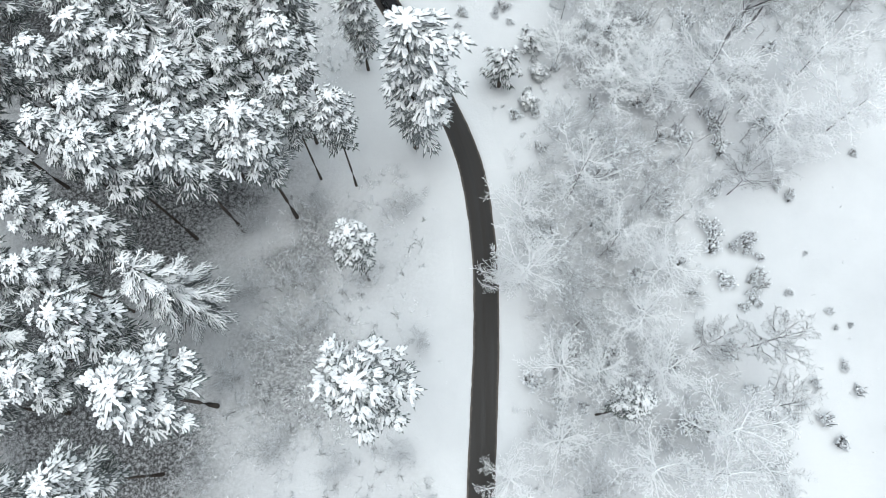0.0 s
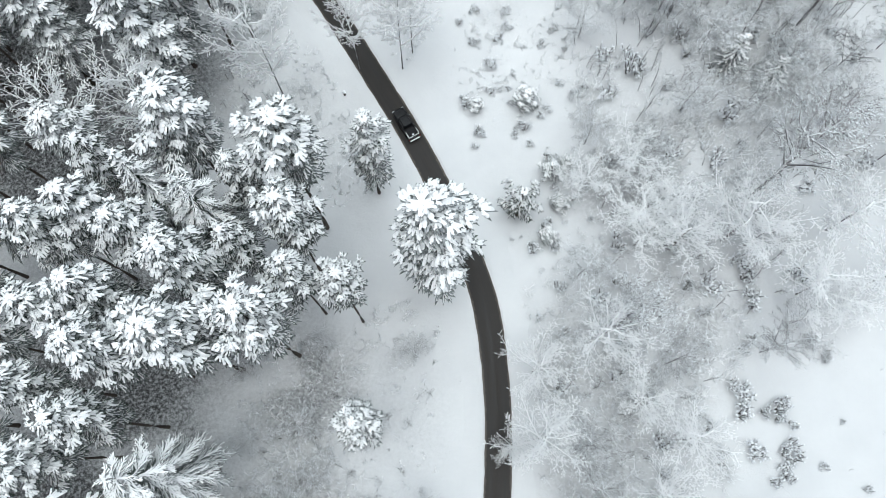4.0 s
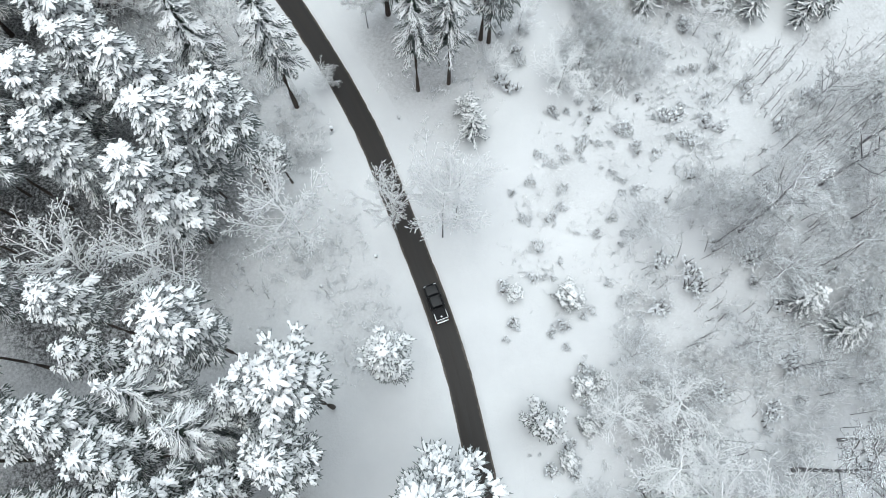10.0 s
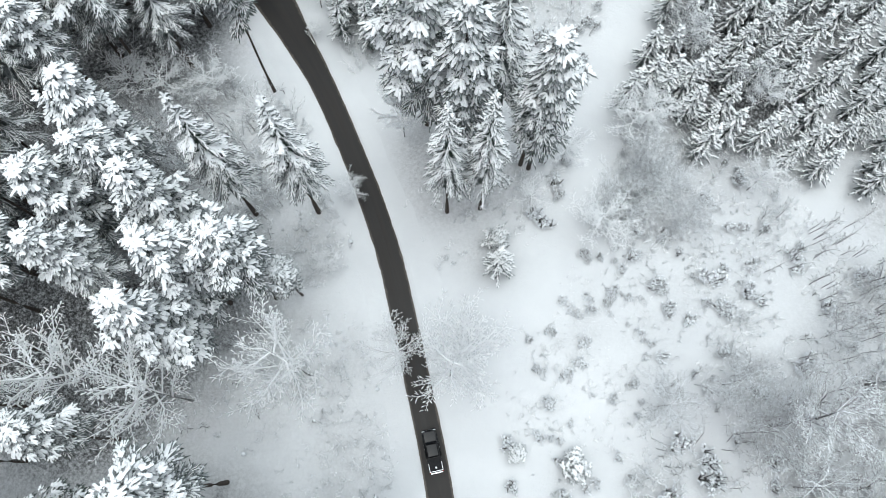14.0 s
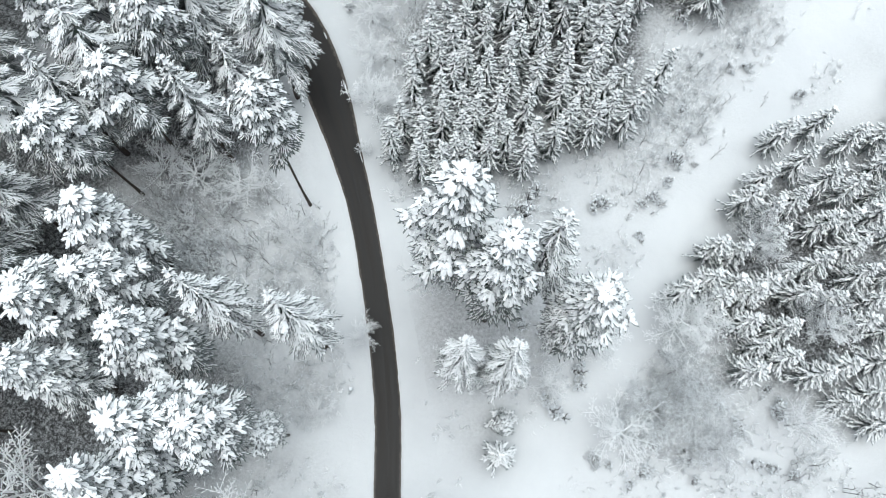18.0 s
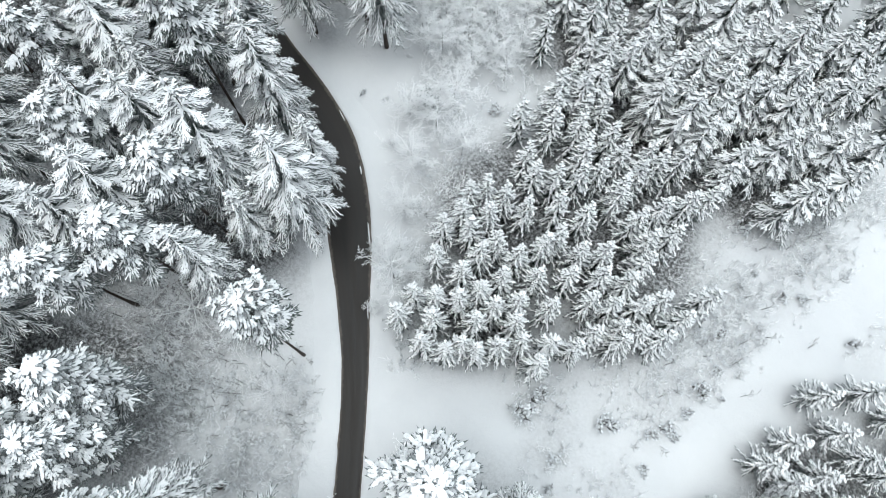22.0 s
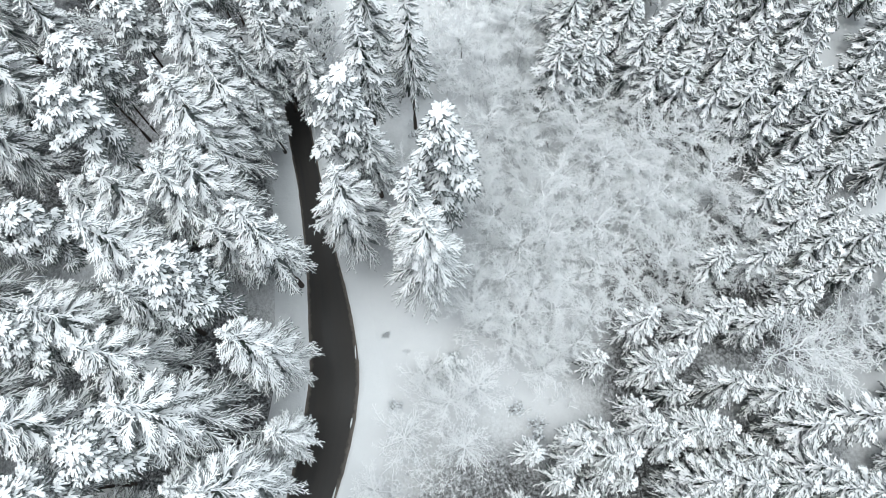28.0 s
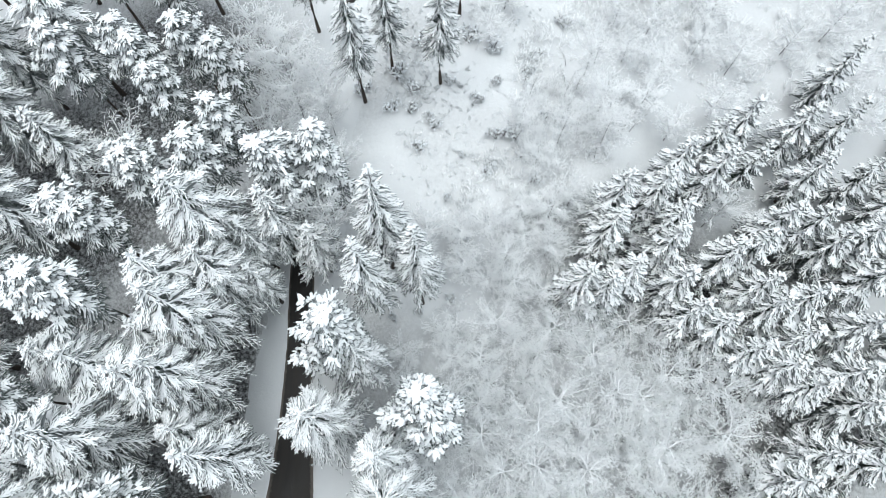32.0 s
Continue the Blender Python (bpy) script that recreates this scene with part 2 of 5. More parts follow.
def lump(g, c, d, length, width, height, rng, n=6):
    """An uneven pillow of snow, laid along d."""
    d, s, u = frame_of(d)
    v = [c - d * length * 0.5]
    for t, k in ((-0.32, 0.72), (0.02, 1.0), (0.32, 0.74)):
        for i in range(n):
            w = 2 * math.pi * i / n
            q = k * rng.uniform(0.72, 1.22)
            h = height * (1.0 if math.sin(w) > 0 else 0.45)
            v.append(c + d * (length * (t + rng.uniform(-0.06, 0.06))) + s * (width * q * math.cos(w)) + u * (h * q * math.sin(w)))
    v.append(c + d * length * 0.5 - u * height * 0.3)
    f = [(0, 1 + (i + 1) % n, 1 + i) for i in range(n)]
    for r in (0, 1):
        for i in range(n):
            a, b = 1 + r * n + i, 1 + r * n + (i + 1) % n
            f.append((a, b, b + n, a + n))
    f += [(1 + 2 * n + i, 1 + 2 * n + (i + 1) % n, 1 + 3 * n) for i in range(n)]
    g.add(v, f)


def blade(g, p, d, w):
    """One spray of needles: a thin kite."""
    _, s, u = frame_of(d)
    m = p + d * 0.45
    g.add([p, m + s * w, p + d, m - s * w + u * w * 0.6], [(0, 1, 2), (0, 2, 3)])


def thing(name, label, category, group="", kind=""):
    return tagged(new(name), label, category, group, kind)


def part(name, data, parent, label=""):
    ob = new(name, data)
    ob.parent = parent
    if label:
        ob["label"] = label
    return ob


def smooth01(a, b, v):
    q = min(1.0, max(0.0, (v - a) / (b - a)))
    return q * q * (3 - 2 * q)


def terrain(x, y):
    """Height of the ground: level by the road, rising to the meadow in the east and a rise in the north-west."""
    z = 6.0 * smooth01(8, 38, x) * (1 - smooth01(78, 118, y))
    return z + 3.5 * (1 - smooth01(12, 34, math.hypot(x + 120, y - 174)))


# ---------------------------------------------------------------- road line: x, y, half width
ROAD = [(3.0, -60.0, 1.8), (4.2, -25.0, 1.8), (4.9, -6.0, 1.85), (5.6, 6.9, 1.85), (5.95, 14.6, 1.8), (5.95, 26.0, 1.8), (4.7, 37.2, 1.85),
        (2.8, 44.3, 1.8), (-0.4, 51.8, 1.75), (-3.3, 58.2, 1.75), (-7.3, 65.6, 1.75), (-12.0, 73.2, 1.75), (-17.3, 81.6, 1.75),
        (-22.5, 89.6, 1.75), (-28.6, 97.4, 1.75), (-35.3, 105.0, 1.75), (-42.0, 112.1, 1.85), (-49.0, 118.4, 2.35), (-54.6, 123.2, 3.0),
        (-61.2, 128.2, 3.45), (-68.5, 132.6, 3.4), (-77.0, 135.4, 3.0), (-85.7, 137.6, 2.2), (-95.8, 140.0, 1.8), (-106.0, 142.2, 1.75),
        (-122.0, 146.8, 1.75), (-146.0, 157.6, 1.75), (-186.0, 180.0, 1.75)]


def road_samples(step=1.0):
    """Points along the road with direction and half width, evenly spaced on a smooth curve."""
    pts = [Vector((x, y, w)) for x, y, w in ROAD]
    got = []
    for i in range(len(pts) - 1):
        a, b, c, d = pts[max(0, i - 1)], pts[i], pts[i + 1], pts[min(len(pts) - 1, i + 2)]
        n = max(2, int((c - b).length / step))
        for k in range(n):
            t = k / n
            p = 0.5 * ((2 * b) + (c - a) * t + (2 * a - 5 * b + 4 * c - d) * t * t + (3 * b - a - 3 * c + d) * t ** 3)
            got.append(p)
    got.append(pts[-1])
    rows = []
    for i, p in enumerate(got):
        q = got[min(len(got) - 1, i + 1)] - got[max(0, i - 1)]
        q = Vector((q.x, q.y, 0)).normalized()
        rows.append((Vector((p.x, p.y, 0)), Vector((q.y, -q.x, 0)), p.z))
    return rows


LINE = road_samples()
LINE_XY = np.array([(p.x, p.y, w) for p, _, w in LINE])


def road_gap(x, y):
    """Distance from the road's edge."""
    d = np.hypot(LINE_XY[:, 0] - x, LINE_XY[:, 1] - y) - LINE_XY[:, 2]
    return float(d.min())


TRACK = [(-10.0, 71.0), (-4.5, 77.0), (-1.7, 88.8), (-0.4, 101.5), (0.6, 116.0), (0.2, 131.0), (0.4, 148.0), (1.4, 165.0), (2.6, 182.0), (5.0, 215.0)]


def track_gap(x, y):
    """Distance from the edge of the snowed-up forest track."""
    best = 99.0
    for (ax, ay), (bx, by) in zip(TRACK, TRACK[1:]):
        t = min(1.0, max(0.0, ((x - ax) * (bx - ax) + (y - ay) * (by - ay)) / ((bx - ax) ** 2 + (by - ay) ** 2)))
        best = min(best, math.hypot(x - ax - t * (bx - ax), y - ay - t * (by - ay)))
    return best - 2.2


# ---------------------------------------------------------------- ground, road, verges


# strengths above 0.75 also take on the painted shade tone
SCRUB_WEST = [(-9, 79, 7, .6), (-33, 66, 9, .9), (-26, 10, 9, .95), (-18, 10, 14, .95), (-8, 24, 9, .8), (-20, 27, 11, .95), (-30, -3, 12, .7), (-9, -10, 10, .6), (-19, 61, 9, .45), (-28, 72, 10, .5), (-36, 66, 10, .6), (-40, 90, 12, .9),
              (-52, 97, 13, 1.1), (-66, 94, 12, 1.15), (-50, 30, 30, .6), (-60, 75, 16, .6), (-95, 124, 18, 1.1), (-120, 140, 18, 1.1), (-34, 42, 17, 1.2), (-42, 20, 14, 1.2)]
# conifer stands whose shade is painted into the ground colour
FLOOR_SHADE = [(-68, 66, 14, 1.3), (-74, 78, 12, 1.3), (-60, 58, 10, 1.2), (-36, 168, 13, 1.3), (-21, 172, 10, 1.2), (-50, 172, 10, 1.2), (-54, 192, 12, 1.2), (-28, 156, 10, 1.2), (-34, 182, 10, 1.2), (-98, 190, 9, 1.2), (-36, 130, 8, 1.2), (18, 132, 14, 1.2), (-44, 0, 16, 1.2), (-46, 32, 16, 1.2), (-52, 66, 14, 1.2), (-70, 108, 10, 1.2), (-68, 86, 10, 1.2), (-46, 76, 12, 1.0), (-60, 86, 12, 1.0), (-74, 114, 17, 1.3), (-100, 130, 18, 1.2), (-54, 10, 14, 1.2), (-56, 60, 16, 1.2), (-42, 143, 13, 1.2), (-26, 150, 12, 1.2),
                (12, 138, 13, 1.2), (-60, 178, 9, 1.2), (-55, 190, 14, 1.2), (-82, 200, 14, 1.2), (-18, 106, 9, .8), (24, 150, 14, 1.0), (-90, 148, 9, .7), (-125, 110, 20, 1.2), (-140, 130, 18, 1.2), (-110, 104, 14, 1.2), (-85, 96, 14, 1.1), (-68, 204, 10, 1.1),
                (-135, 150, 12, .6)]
SCRUB_EAST = [(16, 0, 9, .62), (16, 16, 10, .62), (29, 8, 10, .62), (26, 24, 10, .62), (17, 34, 10, .62), (30, 40, 10, .85), (38, 50, 9, .85), (24, 56, 9, .85), (36, 64, 11, .85),
              (24, 70, 8, .85), (40, 80, 13, .85), (32, 94, 10, .75), (52, 72, 11, .85), (52, 92, 13, .62), (46, 106, 11, .62), (60, 60, 12, .85), (56, 114, 13, .85), (66, 88, 12, .62), (36, 105, 9, .75), (48, 119, 12, .85), (66, 106, 13, .62), (8, 92, 11, .36), (18, 102, 10, .36), (3, 110, 8, .45), (13, 111, 7, .4), (8, 95, 6, .35), (24, 102, 7, .35), (30, 108, 8, .4), (-4, 103, 6, .4)]
SCRUB_NORTH = [(9, 109, 8, .7), (14, 116, 7, .7), (-116, 166, 13, .4), (-106, 184, 10, .6), (-8, 126, 5, .55), (-14, 121, 6, .6), (-8, 144, 6, .5), (-10, 154, 7, .5), (-42, 126, 6, .45), (-51, 138, 7, .4), (-62, 150, 7, .3),
               (-70, 162, 10, .2), (-82, 172, 11, .2), (-66, 182, 11, .2), (-92, 176, 11, .2), (-78, 192, 10, .2), (-12, 168, 9, .6), (-12, 152, 9, .6), (-10, 138, 8, .6), (2, 164, 8, .6), (0, 182, 10, .6), (6, 176, 9, .5), (-4, 150, 7, .5), (-18, 128, 7, .6), (-4, 164, 12, .45), (-8, 178, 12, .5), (4, 150, 8, .3), (-134, 196, 16, .45), (-128, 216, 18, .4), (-120, 234, 16, .4), (-118, 192, 10, .35), (-132, 157, 7, .5), (-140, 165, 8, .6), (-139, 178, 8, .4), (-104, 166, 6, .5), (-127, 190, 12, .5), (-100, 158, 5, .4), (-10, 98, 8, .5), (-28, 145, 22, .7), (15, 138, 14, .7), (-60, 190, 18, .7)]


def patch_at(x, y):
    """Scrub grows in patches, with open snow between."""
    return smooth01(-0.22, 0.22, noise.noise(Vector((x * 0.075, y * 0.075, 7.0))) + 0.5 * noise.noise(Vector((x * 0.19, y * 0.19, 2.0))))


def scrub_shade_at(x, y):
    """Low scrub at a place, 0 to 1, overlaid with painted conifer shade."""
    def thickest(rows):
        s = 0.0
        for cx, cy, r, k in rows:
            d = math.hypot(x - cx, y - cy)
            if d < r * 1.25:
                s = max(s, k * (1 - smooth01(r * 0.35, r * 1.25, d)))
        return s

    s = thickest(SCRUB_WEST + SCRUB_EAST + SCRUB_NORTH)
    return max(s * (0.3 + 0.7 * patch_at(x, y)) if s else 0.0, thickest([(a, b, r * 1.25, k) for a, b, r, k in FLOOR_SHADE]))


def build_ground():
    xs = np.concatenate([[-1500, -700, -400, -260], np.arange(-180, 91, 1.8), [140, 260, 500, 1500]])
    ys = np.concatenate([[-1500, -600, -250, -110], np.arange(-50, 261, 1.8), [320, 450, 800, 1800]])
    v, sc = [], []
    for y in ys:
        for x in xs:
            near = 1.0 if -180 < x < 90 and -50 < y < 260 else 0.0
            gap = road_gap(x, y) if near else 50
            rough = smooth01(1.0, 6.0, gap)
            z = terrain(x, y) + near * rough * (0.5 * noise.noise(Vector((x * 0.06, y * 0.06, 0))) + 0.22 * noise.noise(Vector((x * 0.3, y * 0.3, 4))))
            v.append((x, y, z + near * 0.10 * rough))
            sc.append(scrub_shade_at(x, y) * smooth01(1.5, 5.0, gap) * smooth01(1.5, 5.0, track_gap(x, y)) if near else 0.3)
    nx = len(xs)
    f = [(j * nx + i, j * nx + i + 1, (j + 1) * nx + i + 1, (j + 1) * nx + i) for j in range(len(ys) - 1) for i in range(nx - 1)]
    me = bpy.data.meshes.new("ground")
    me.from_pydata(v, [], f)
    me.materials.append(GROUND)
    # the scrub attribute also carries the painted conifer shade
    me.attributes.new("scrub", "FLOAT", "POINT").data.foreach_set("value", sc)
    me.polygons.foreach_set("use_smooth", [True] * len(me.polygons))
    tagged(new("ground", me), "snow-covered forest floor and open meadow", "ground", kind="structure")


def build_road():
    v, f, uv = [], [], []
    cols = (-1.12, -0.8, -0.4, 0, 0.4, 0.8, 1.12)
    for i, (p, s, w) in enumerate(LINE):
        for c in cols:
            v.append(p + s * (w * c) + Vector((0, 0, 0.10 - 0.05 * abs(c))))
            uv.append((c, i * 1.0))
    n = len(cols)
    for i in range(len(LINE) - 1):
        for k in range(n - 1):
            f.append((i * n + k, i * n + k + 1, (i + 1) * n + k + 1, (i + 1) * n + k))
    me = bpy.data.meshes.new("road")
    me.from_pydata(v, [], f)
    me.materials.append(ASPHALT)
    layer = me.uv_layers.new(name="UVMap")
    for lp in me.loops:
        layer.data[lp.index].uv = uv[lp.vertex_index]
    tagged(new("road", me), "dark wet asphalt road with slushy edges", "road", kind="structure")


def build_verges():
    """The ploughed snow along both edges of the road, with an uneven inner edge."""
    rng = random.Random(4)
    rows = road_samples(0.5)
    for side, name in ((-1, "snow_verge_west"), (1, "snow_verge_east")):
        v, f = [], []
        prof = ((-0.02, 0.03), (0.06, 0.11), (0.3, 0.2), (0.9, 0.24), (1.7, 0.2), (2.8, 0.13), (4.6, 0.0))
        for i, (p, s, w) in enumerate(rows):
            ragged = 0.09 * noise.noise(Vector((i * 0.23, side * 9.0, 0))) + 0.05 * noise.noise(Vector((i * 0.9, side * 5.0, 3))) + rng.uniform(-0.02, 0.02)
            for k, (d, z) in enumerate(prof):
                fade = 1 - k / 6
                q = p + s * side * (w + d + ragged * fade)
                wob = 0.10 * noise.noise(Vector((i * 0.16, k * 0.7, side * 3.0))) * (1 if 0 < k < 6 else 0)
                v.append((q.x, q.y, terrain(q.x, q.y) + z + wob))
        n = len(prof)
        for i in range(len(rows) - 1):
            for k in range(n - 1):
                a = i * n + k
                q = (a, a + 1, a + n + 1, a + n)
                f.append(q if side > 0 else q[::-1])
        me = bpy.data.meshes.new(name)
        me.from_pydata(v, [], f)
        me.materials.append(GROUND)
        me.polygons.foreach_set("use_smooth", [True] * len(me.polygons))
        tagged(new(name, me), "low bank of ploughed snow along the road", "snow bank", kind="structure")


build_ground()
build_road()
build_verges()

# ---------------------------------------------------------------- tree kinds


def trunk_mesh(rng, h, r, lean=0.02, n=8, taper=0.9):
    g = Geo()
    k = 9
    ax, ay = rng.uniform(-lean, lean), rng.uniform(-lean, lean)
    pts = [Vector((math.sin(i * 0.9) * h * 0.004 + ax * h * (i / k) ** 2, ay * h * (i / k) ** 2, h * i / k - (0.3 if i == 0 else 0))) for i in range(k + 1)]
    tube(g, pts, [r * (1.25 if i == 0 else (1 - taper * i / k)) + 0.015 for i in range(k + 1)], n)
    return g, pts


def pillow(g, c, d, length, width, height, rng, n=5):
    """A small uneven heap of snow, laid along d."""
    d, s, u = frame_of(d)
    v = [c - d * length * 0.5]
    for t, k in ((-0.22, 0.95), (0.2, 0.85)):
        for i in range(n):
            w = 2 * math.pi * (i + rng.uniform(-0.2, 0.2)) / n
            q = k * rng.uniform(0.65, 1.3)
            h = height * (1.0 if math.sin(w) > 0 else 0.5)
            v.append(c + d * (length * (t + rng.uniform(-0.1, 0.1))) + s * (width * q * math.cos(w)) + u * (h * q * math.sin(w)))
    v.append(c + d * length * rng.uniform(0.42, 0.58) - u * height * 0.3)
    f = [(0, 1 + (i + 1) % n, 1 + i) for i in range(n)]
    for i in range(n):
        a, b = 1 + i, 1 + (i + 1) % n
        f.append((a, b, b + n, a + n))
    f += [(1 + n + i, 1 + n + (i + 1) % n, 1 + 2 * n) for i in range(n)]
    g.add(v, f)


def finger(g, a, b, w, rise=0.5, mid=0.55):
    """One finger of snow from a to b: a low ridge, open below."""
    _, s, u = frame_of(b - a)
    m = a.lerp(b, mid)
    g.add([a, m + s * w, b, m - s * w, m + u * (w * rise)], [(0, 1, 4), (1, 2, 4), (2, 3, 4), (3, 0, 4)])


def ridge(g, pts, widths, rise=0.5, tip=1.6):
    """A ridge of snow heaped along a line, ending in a point."""
    v, f = [], []
    for i, (p, w) in enumerate(zip(pts, widths)):
        _, s, u = frame_of(pts[min(len(pts) - 1, i + 1)] - pts[max(0, i - 1)])
        v += [p + s * w, p + u * (w * rise), p - s * w]
    for i in range(len(pts) - 1):
        k = i * 3
        f += [(k, k + 3, k + 4, k + 1), (k + 1, k + 4, k + 5, k + 2)]
    k = len(pts) * 3
    v.append(pts[-1] + (pts[-1] - pts[-2]).normalized() * widths[-1] * tip)
    f += [(k - 3, k, k - 2), (k - 2, k, k - 1)]
    g.add(v, f)


def tuft(sn, nd, rng, c, d, size, load):
    """The end of a pine spray: a heap of snow with blunt lobes round it, dark needles under and beyond."""
    d = d.normalized()
    a = math.atan2(d.y, d.x)
    side = Vector((-math.sin(a), math.cos(a), 0))
    for k in range(4):
        w = a + (k - 1.5) * 0.42 + rng.uniform(-0.28, 0.28)
        e = Vector((math.cos(w), math.sin(w), d.z))
        o = c + side * (size * 0.2 * (k - 1.5)) - d * (size * rng.uniform(0.05, 0.4)) - Vector((0, 0, 0.06 * abs(k - 1.5) * size))
        q, fat, line, wide = o, size * rng.uniform(0.14, 0.215) * load, [], []
        for _ in range(rng.choice((3, 3, 4))):
            line.append(q)
            wide.append(fat * rng.uniform(0.7, 1.3))
            q = q + e * (size * rng.uniform(0.26, 0.38)) + Vector((rng.uniform(-0.06, 0.06), rng.uniform(-0.06, 0.06), -0.02)) * size
            e = e - Vector((0, 0, rng.uniform(0.02, 0.24)))
        ridge(sn, line, wide, 0.75, 0.8)
        for _ in range(3):
            knob(sn, line[rng.randint(0, len(line) - 1)] + Vector((rng.uniform(-0.15, 0.15), rng.uniform(-0.15, 0.15), 0.04)) * size, fat * rng.uniform(0.6, 1.25), rng)
        blade(nd, o - Vector((0, 0, 0.16 * size)), (q - o) * 1.12 - Vector((0, 0, 0.14 * size)), size * 0.17)
        if load < 0.75:
            blade(nd, c - Vector((0, 0, 0.1 * size)), Vector((math.cos(w + 0.3), math.sin(w + 0.3), d.z)) * size, size * 0.09)
    pillow(nd, c - Vector((0, 0, 0.42 * size)), d, size * 1.2, size * 0.45, size * 0.16, rng)


def pine(seed, h=30.0, r=4.5, limbs=38, depth=12.0, heavy=1.0, fade=0.42):
    """A tall pine: a rounded crown of dark sprays, their upper side heaped with snow."""
    rng = random.Random(seed)
    g, pts = trunk_mesh(rng, h * 0.985, 0.27)
    br, nd, sn = Geo(), Geo(), Geo()
    lobes = [(rng.uniform(0, 6.28), rng.uniform(0.75, 1.2)) for _ in range(5)]
    for i in range(limbs):
        u = (i + 0.5) / limbs
        z = h - 0.4 - depth * u ** 1.05 - (rng.uniform(0, 2.5) if u > 0.85 else 0)
        a = i * 2.39996 + rng.uniform(-0.35, 0.35)
        swell = 1 + 0.26 * sum(math.cos(a - p) * k for p, k in lobes) / 2.2
        reach = r * min(1.0, 0.20 + 1.2 * u ** 0.62) * (1 - 0.35 * max(0, u - 0.62) / 0.38) * rng.uniform(0.72, 1.14) * swell - 0.4 * heavy
        lift = 0.75 - 1.15 * u
        base = Vector((pts[-1].x * (z / h) ** 2, pts[-1].y * (z / h) ** 2, z - 0.8))
        out = Vector((math.cos(a), math.sin(a), 0))
        tip = base + out * reach + Vector((0, 0, reach * lift * 0.5 + 0.4))
        mid = base.lerp(tip, 0.55) + Vector((0, 0, 0.2))
        tube(br, [base, mid, tip], [0.07, 0.05, 0.02], 3)
        load = (1.0 if u < fade else max(0.4, 1.0 - 0.85 * (u - fade) / (1 - fade))) * rng.uniform(0.8, 1.1)
        n = max(2, int(round(reach * 2.0 / heavy)))
        for k in range(n):
            t = 0.22 + 0.8 * (k + 0.6) / n
            swing = (0.9 if k % 2 else -0.9) * (1 - 0.75 * t) + rng.uniform(-0.3, 0.3)
            side = Vector((math.cos(a + swing * 1.8), math.sin(a + swing * 1.8), 0)) * rng.uniform(0.1, 0.85) * heavy
            c = base.lerp(tip, t) + side + Vector((0, 0, 0.2))
            d = Vector((math.cos(a + swing), math.sin(a + swing), -0.40 + 0.3 * lift + rng.uniform(-0.25, 0.12)))
            tuft(sn, nd, rng, c, d, rng.uniform(0.68, 1.05) * heavy, load)
    top = Vector((pts[-1].x, pts[-1].y, h - 0.5))
    for j in range(4):
        w = j * 1.57 + rng.uniform(-0.4, 0.4)
        tuft(sn, nd, rng, top + Vector((math.cos(w), math.sin(w), 0)) * 0.35 * heavy, Vector((math.cos(w), math.sin(w), 0.1)), 0.85 * heavy, 1.0)
    return (("trunk", g.mesh("pine_trunk", BARK)), ("limb_frame", br.mesh("pine_limbs", BARK)),
            ("crown", nd.mesh("pine_needles", NEEDLES, False)), ("snow_load", sn.mesh("pine_snow", SNOW)))


def clad_twig(g, a, b, r):
    """A fine twig, thickest towards its tip where rime and snow cling."""
    _, s, u = frame_of(b - a)
    m = a.lerp(b, 0.72)
    g.add([a, m + s * r, m - s * r * 0.5 + u * r * 0.87, m - s * r * 0.5 - u * r * 0.87, b], [(0, 2, 1), (0, 3, 2), (0, 1, 3), (1, 2, 4), (2, 3, 4), (3, 1, 4)])


def spray(sn, nd, rng, p, spine, pairs, short, wide, steps=4, keep=0.85):
    """One bough or branchlet through the points p: a heaped spine, snowy fingers slanting forward on both sides, dark needles under each."""
    last = len(p) - 1

    def at(q):
        i = min(last - 1, int(q * last))
        return p[i].lerp(p[i + 1], q * last - i)

    line = [at(m / steps) + Vector((rng.uniform(-0.05, 0.05), rng.uniform(-0.05, 0.05), 0.05)) for m in range(steps + 1)]
    ridge(sn, line, [spine * rng.uniform(0.65, 1.3) * (1.15 - 0.6 * m / steps) for m in range(steps + 1)], 0.6)
    for m in range(pairs):
        for sg in (-1, 1):
            q = 0.10 + 0.88 * (m + rng.uniform(0.15, 0.85)) / pairs
            c, d0 = at(q), at(min(1.0, q + 0.1)) - at(max(0.0, q - 0.1))
            w = math.atan2(d0.y, d0.x) + sg * rng.uniform(0.28, 0.68)
            ln = short * (1.12 - 0.5 * q) * rng.uniform(0.65, 1.3)
            d = Vector((math.cos(w), math.sin(w), -0.18 + rng.uniform(-0.28, 0.1))) * ln
            if rng.random() < keep:
                finger(sn, c + Vector((0, 0, 0.03)), c + d, wide * rng.uniform(0.7, 1.3))
            blade(nd, c - Vector((0, 0, 0.16)), d * 1.02 - Vector((0, 0, 0.10)), wide * 1.3)
    blade(nd, p[0] - Vector((0, 0, 0.2)), (p[last] - p[0]) * 1.0 - Vector((0, 0, 0.12)), spine * 1.6)


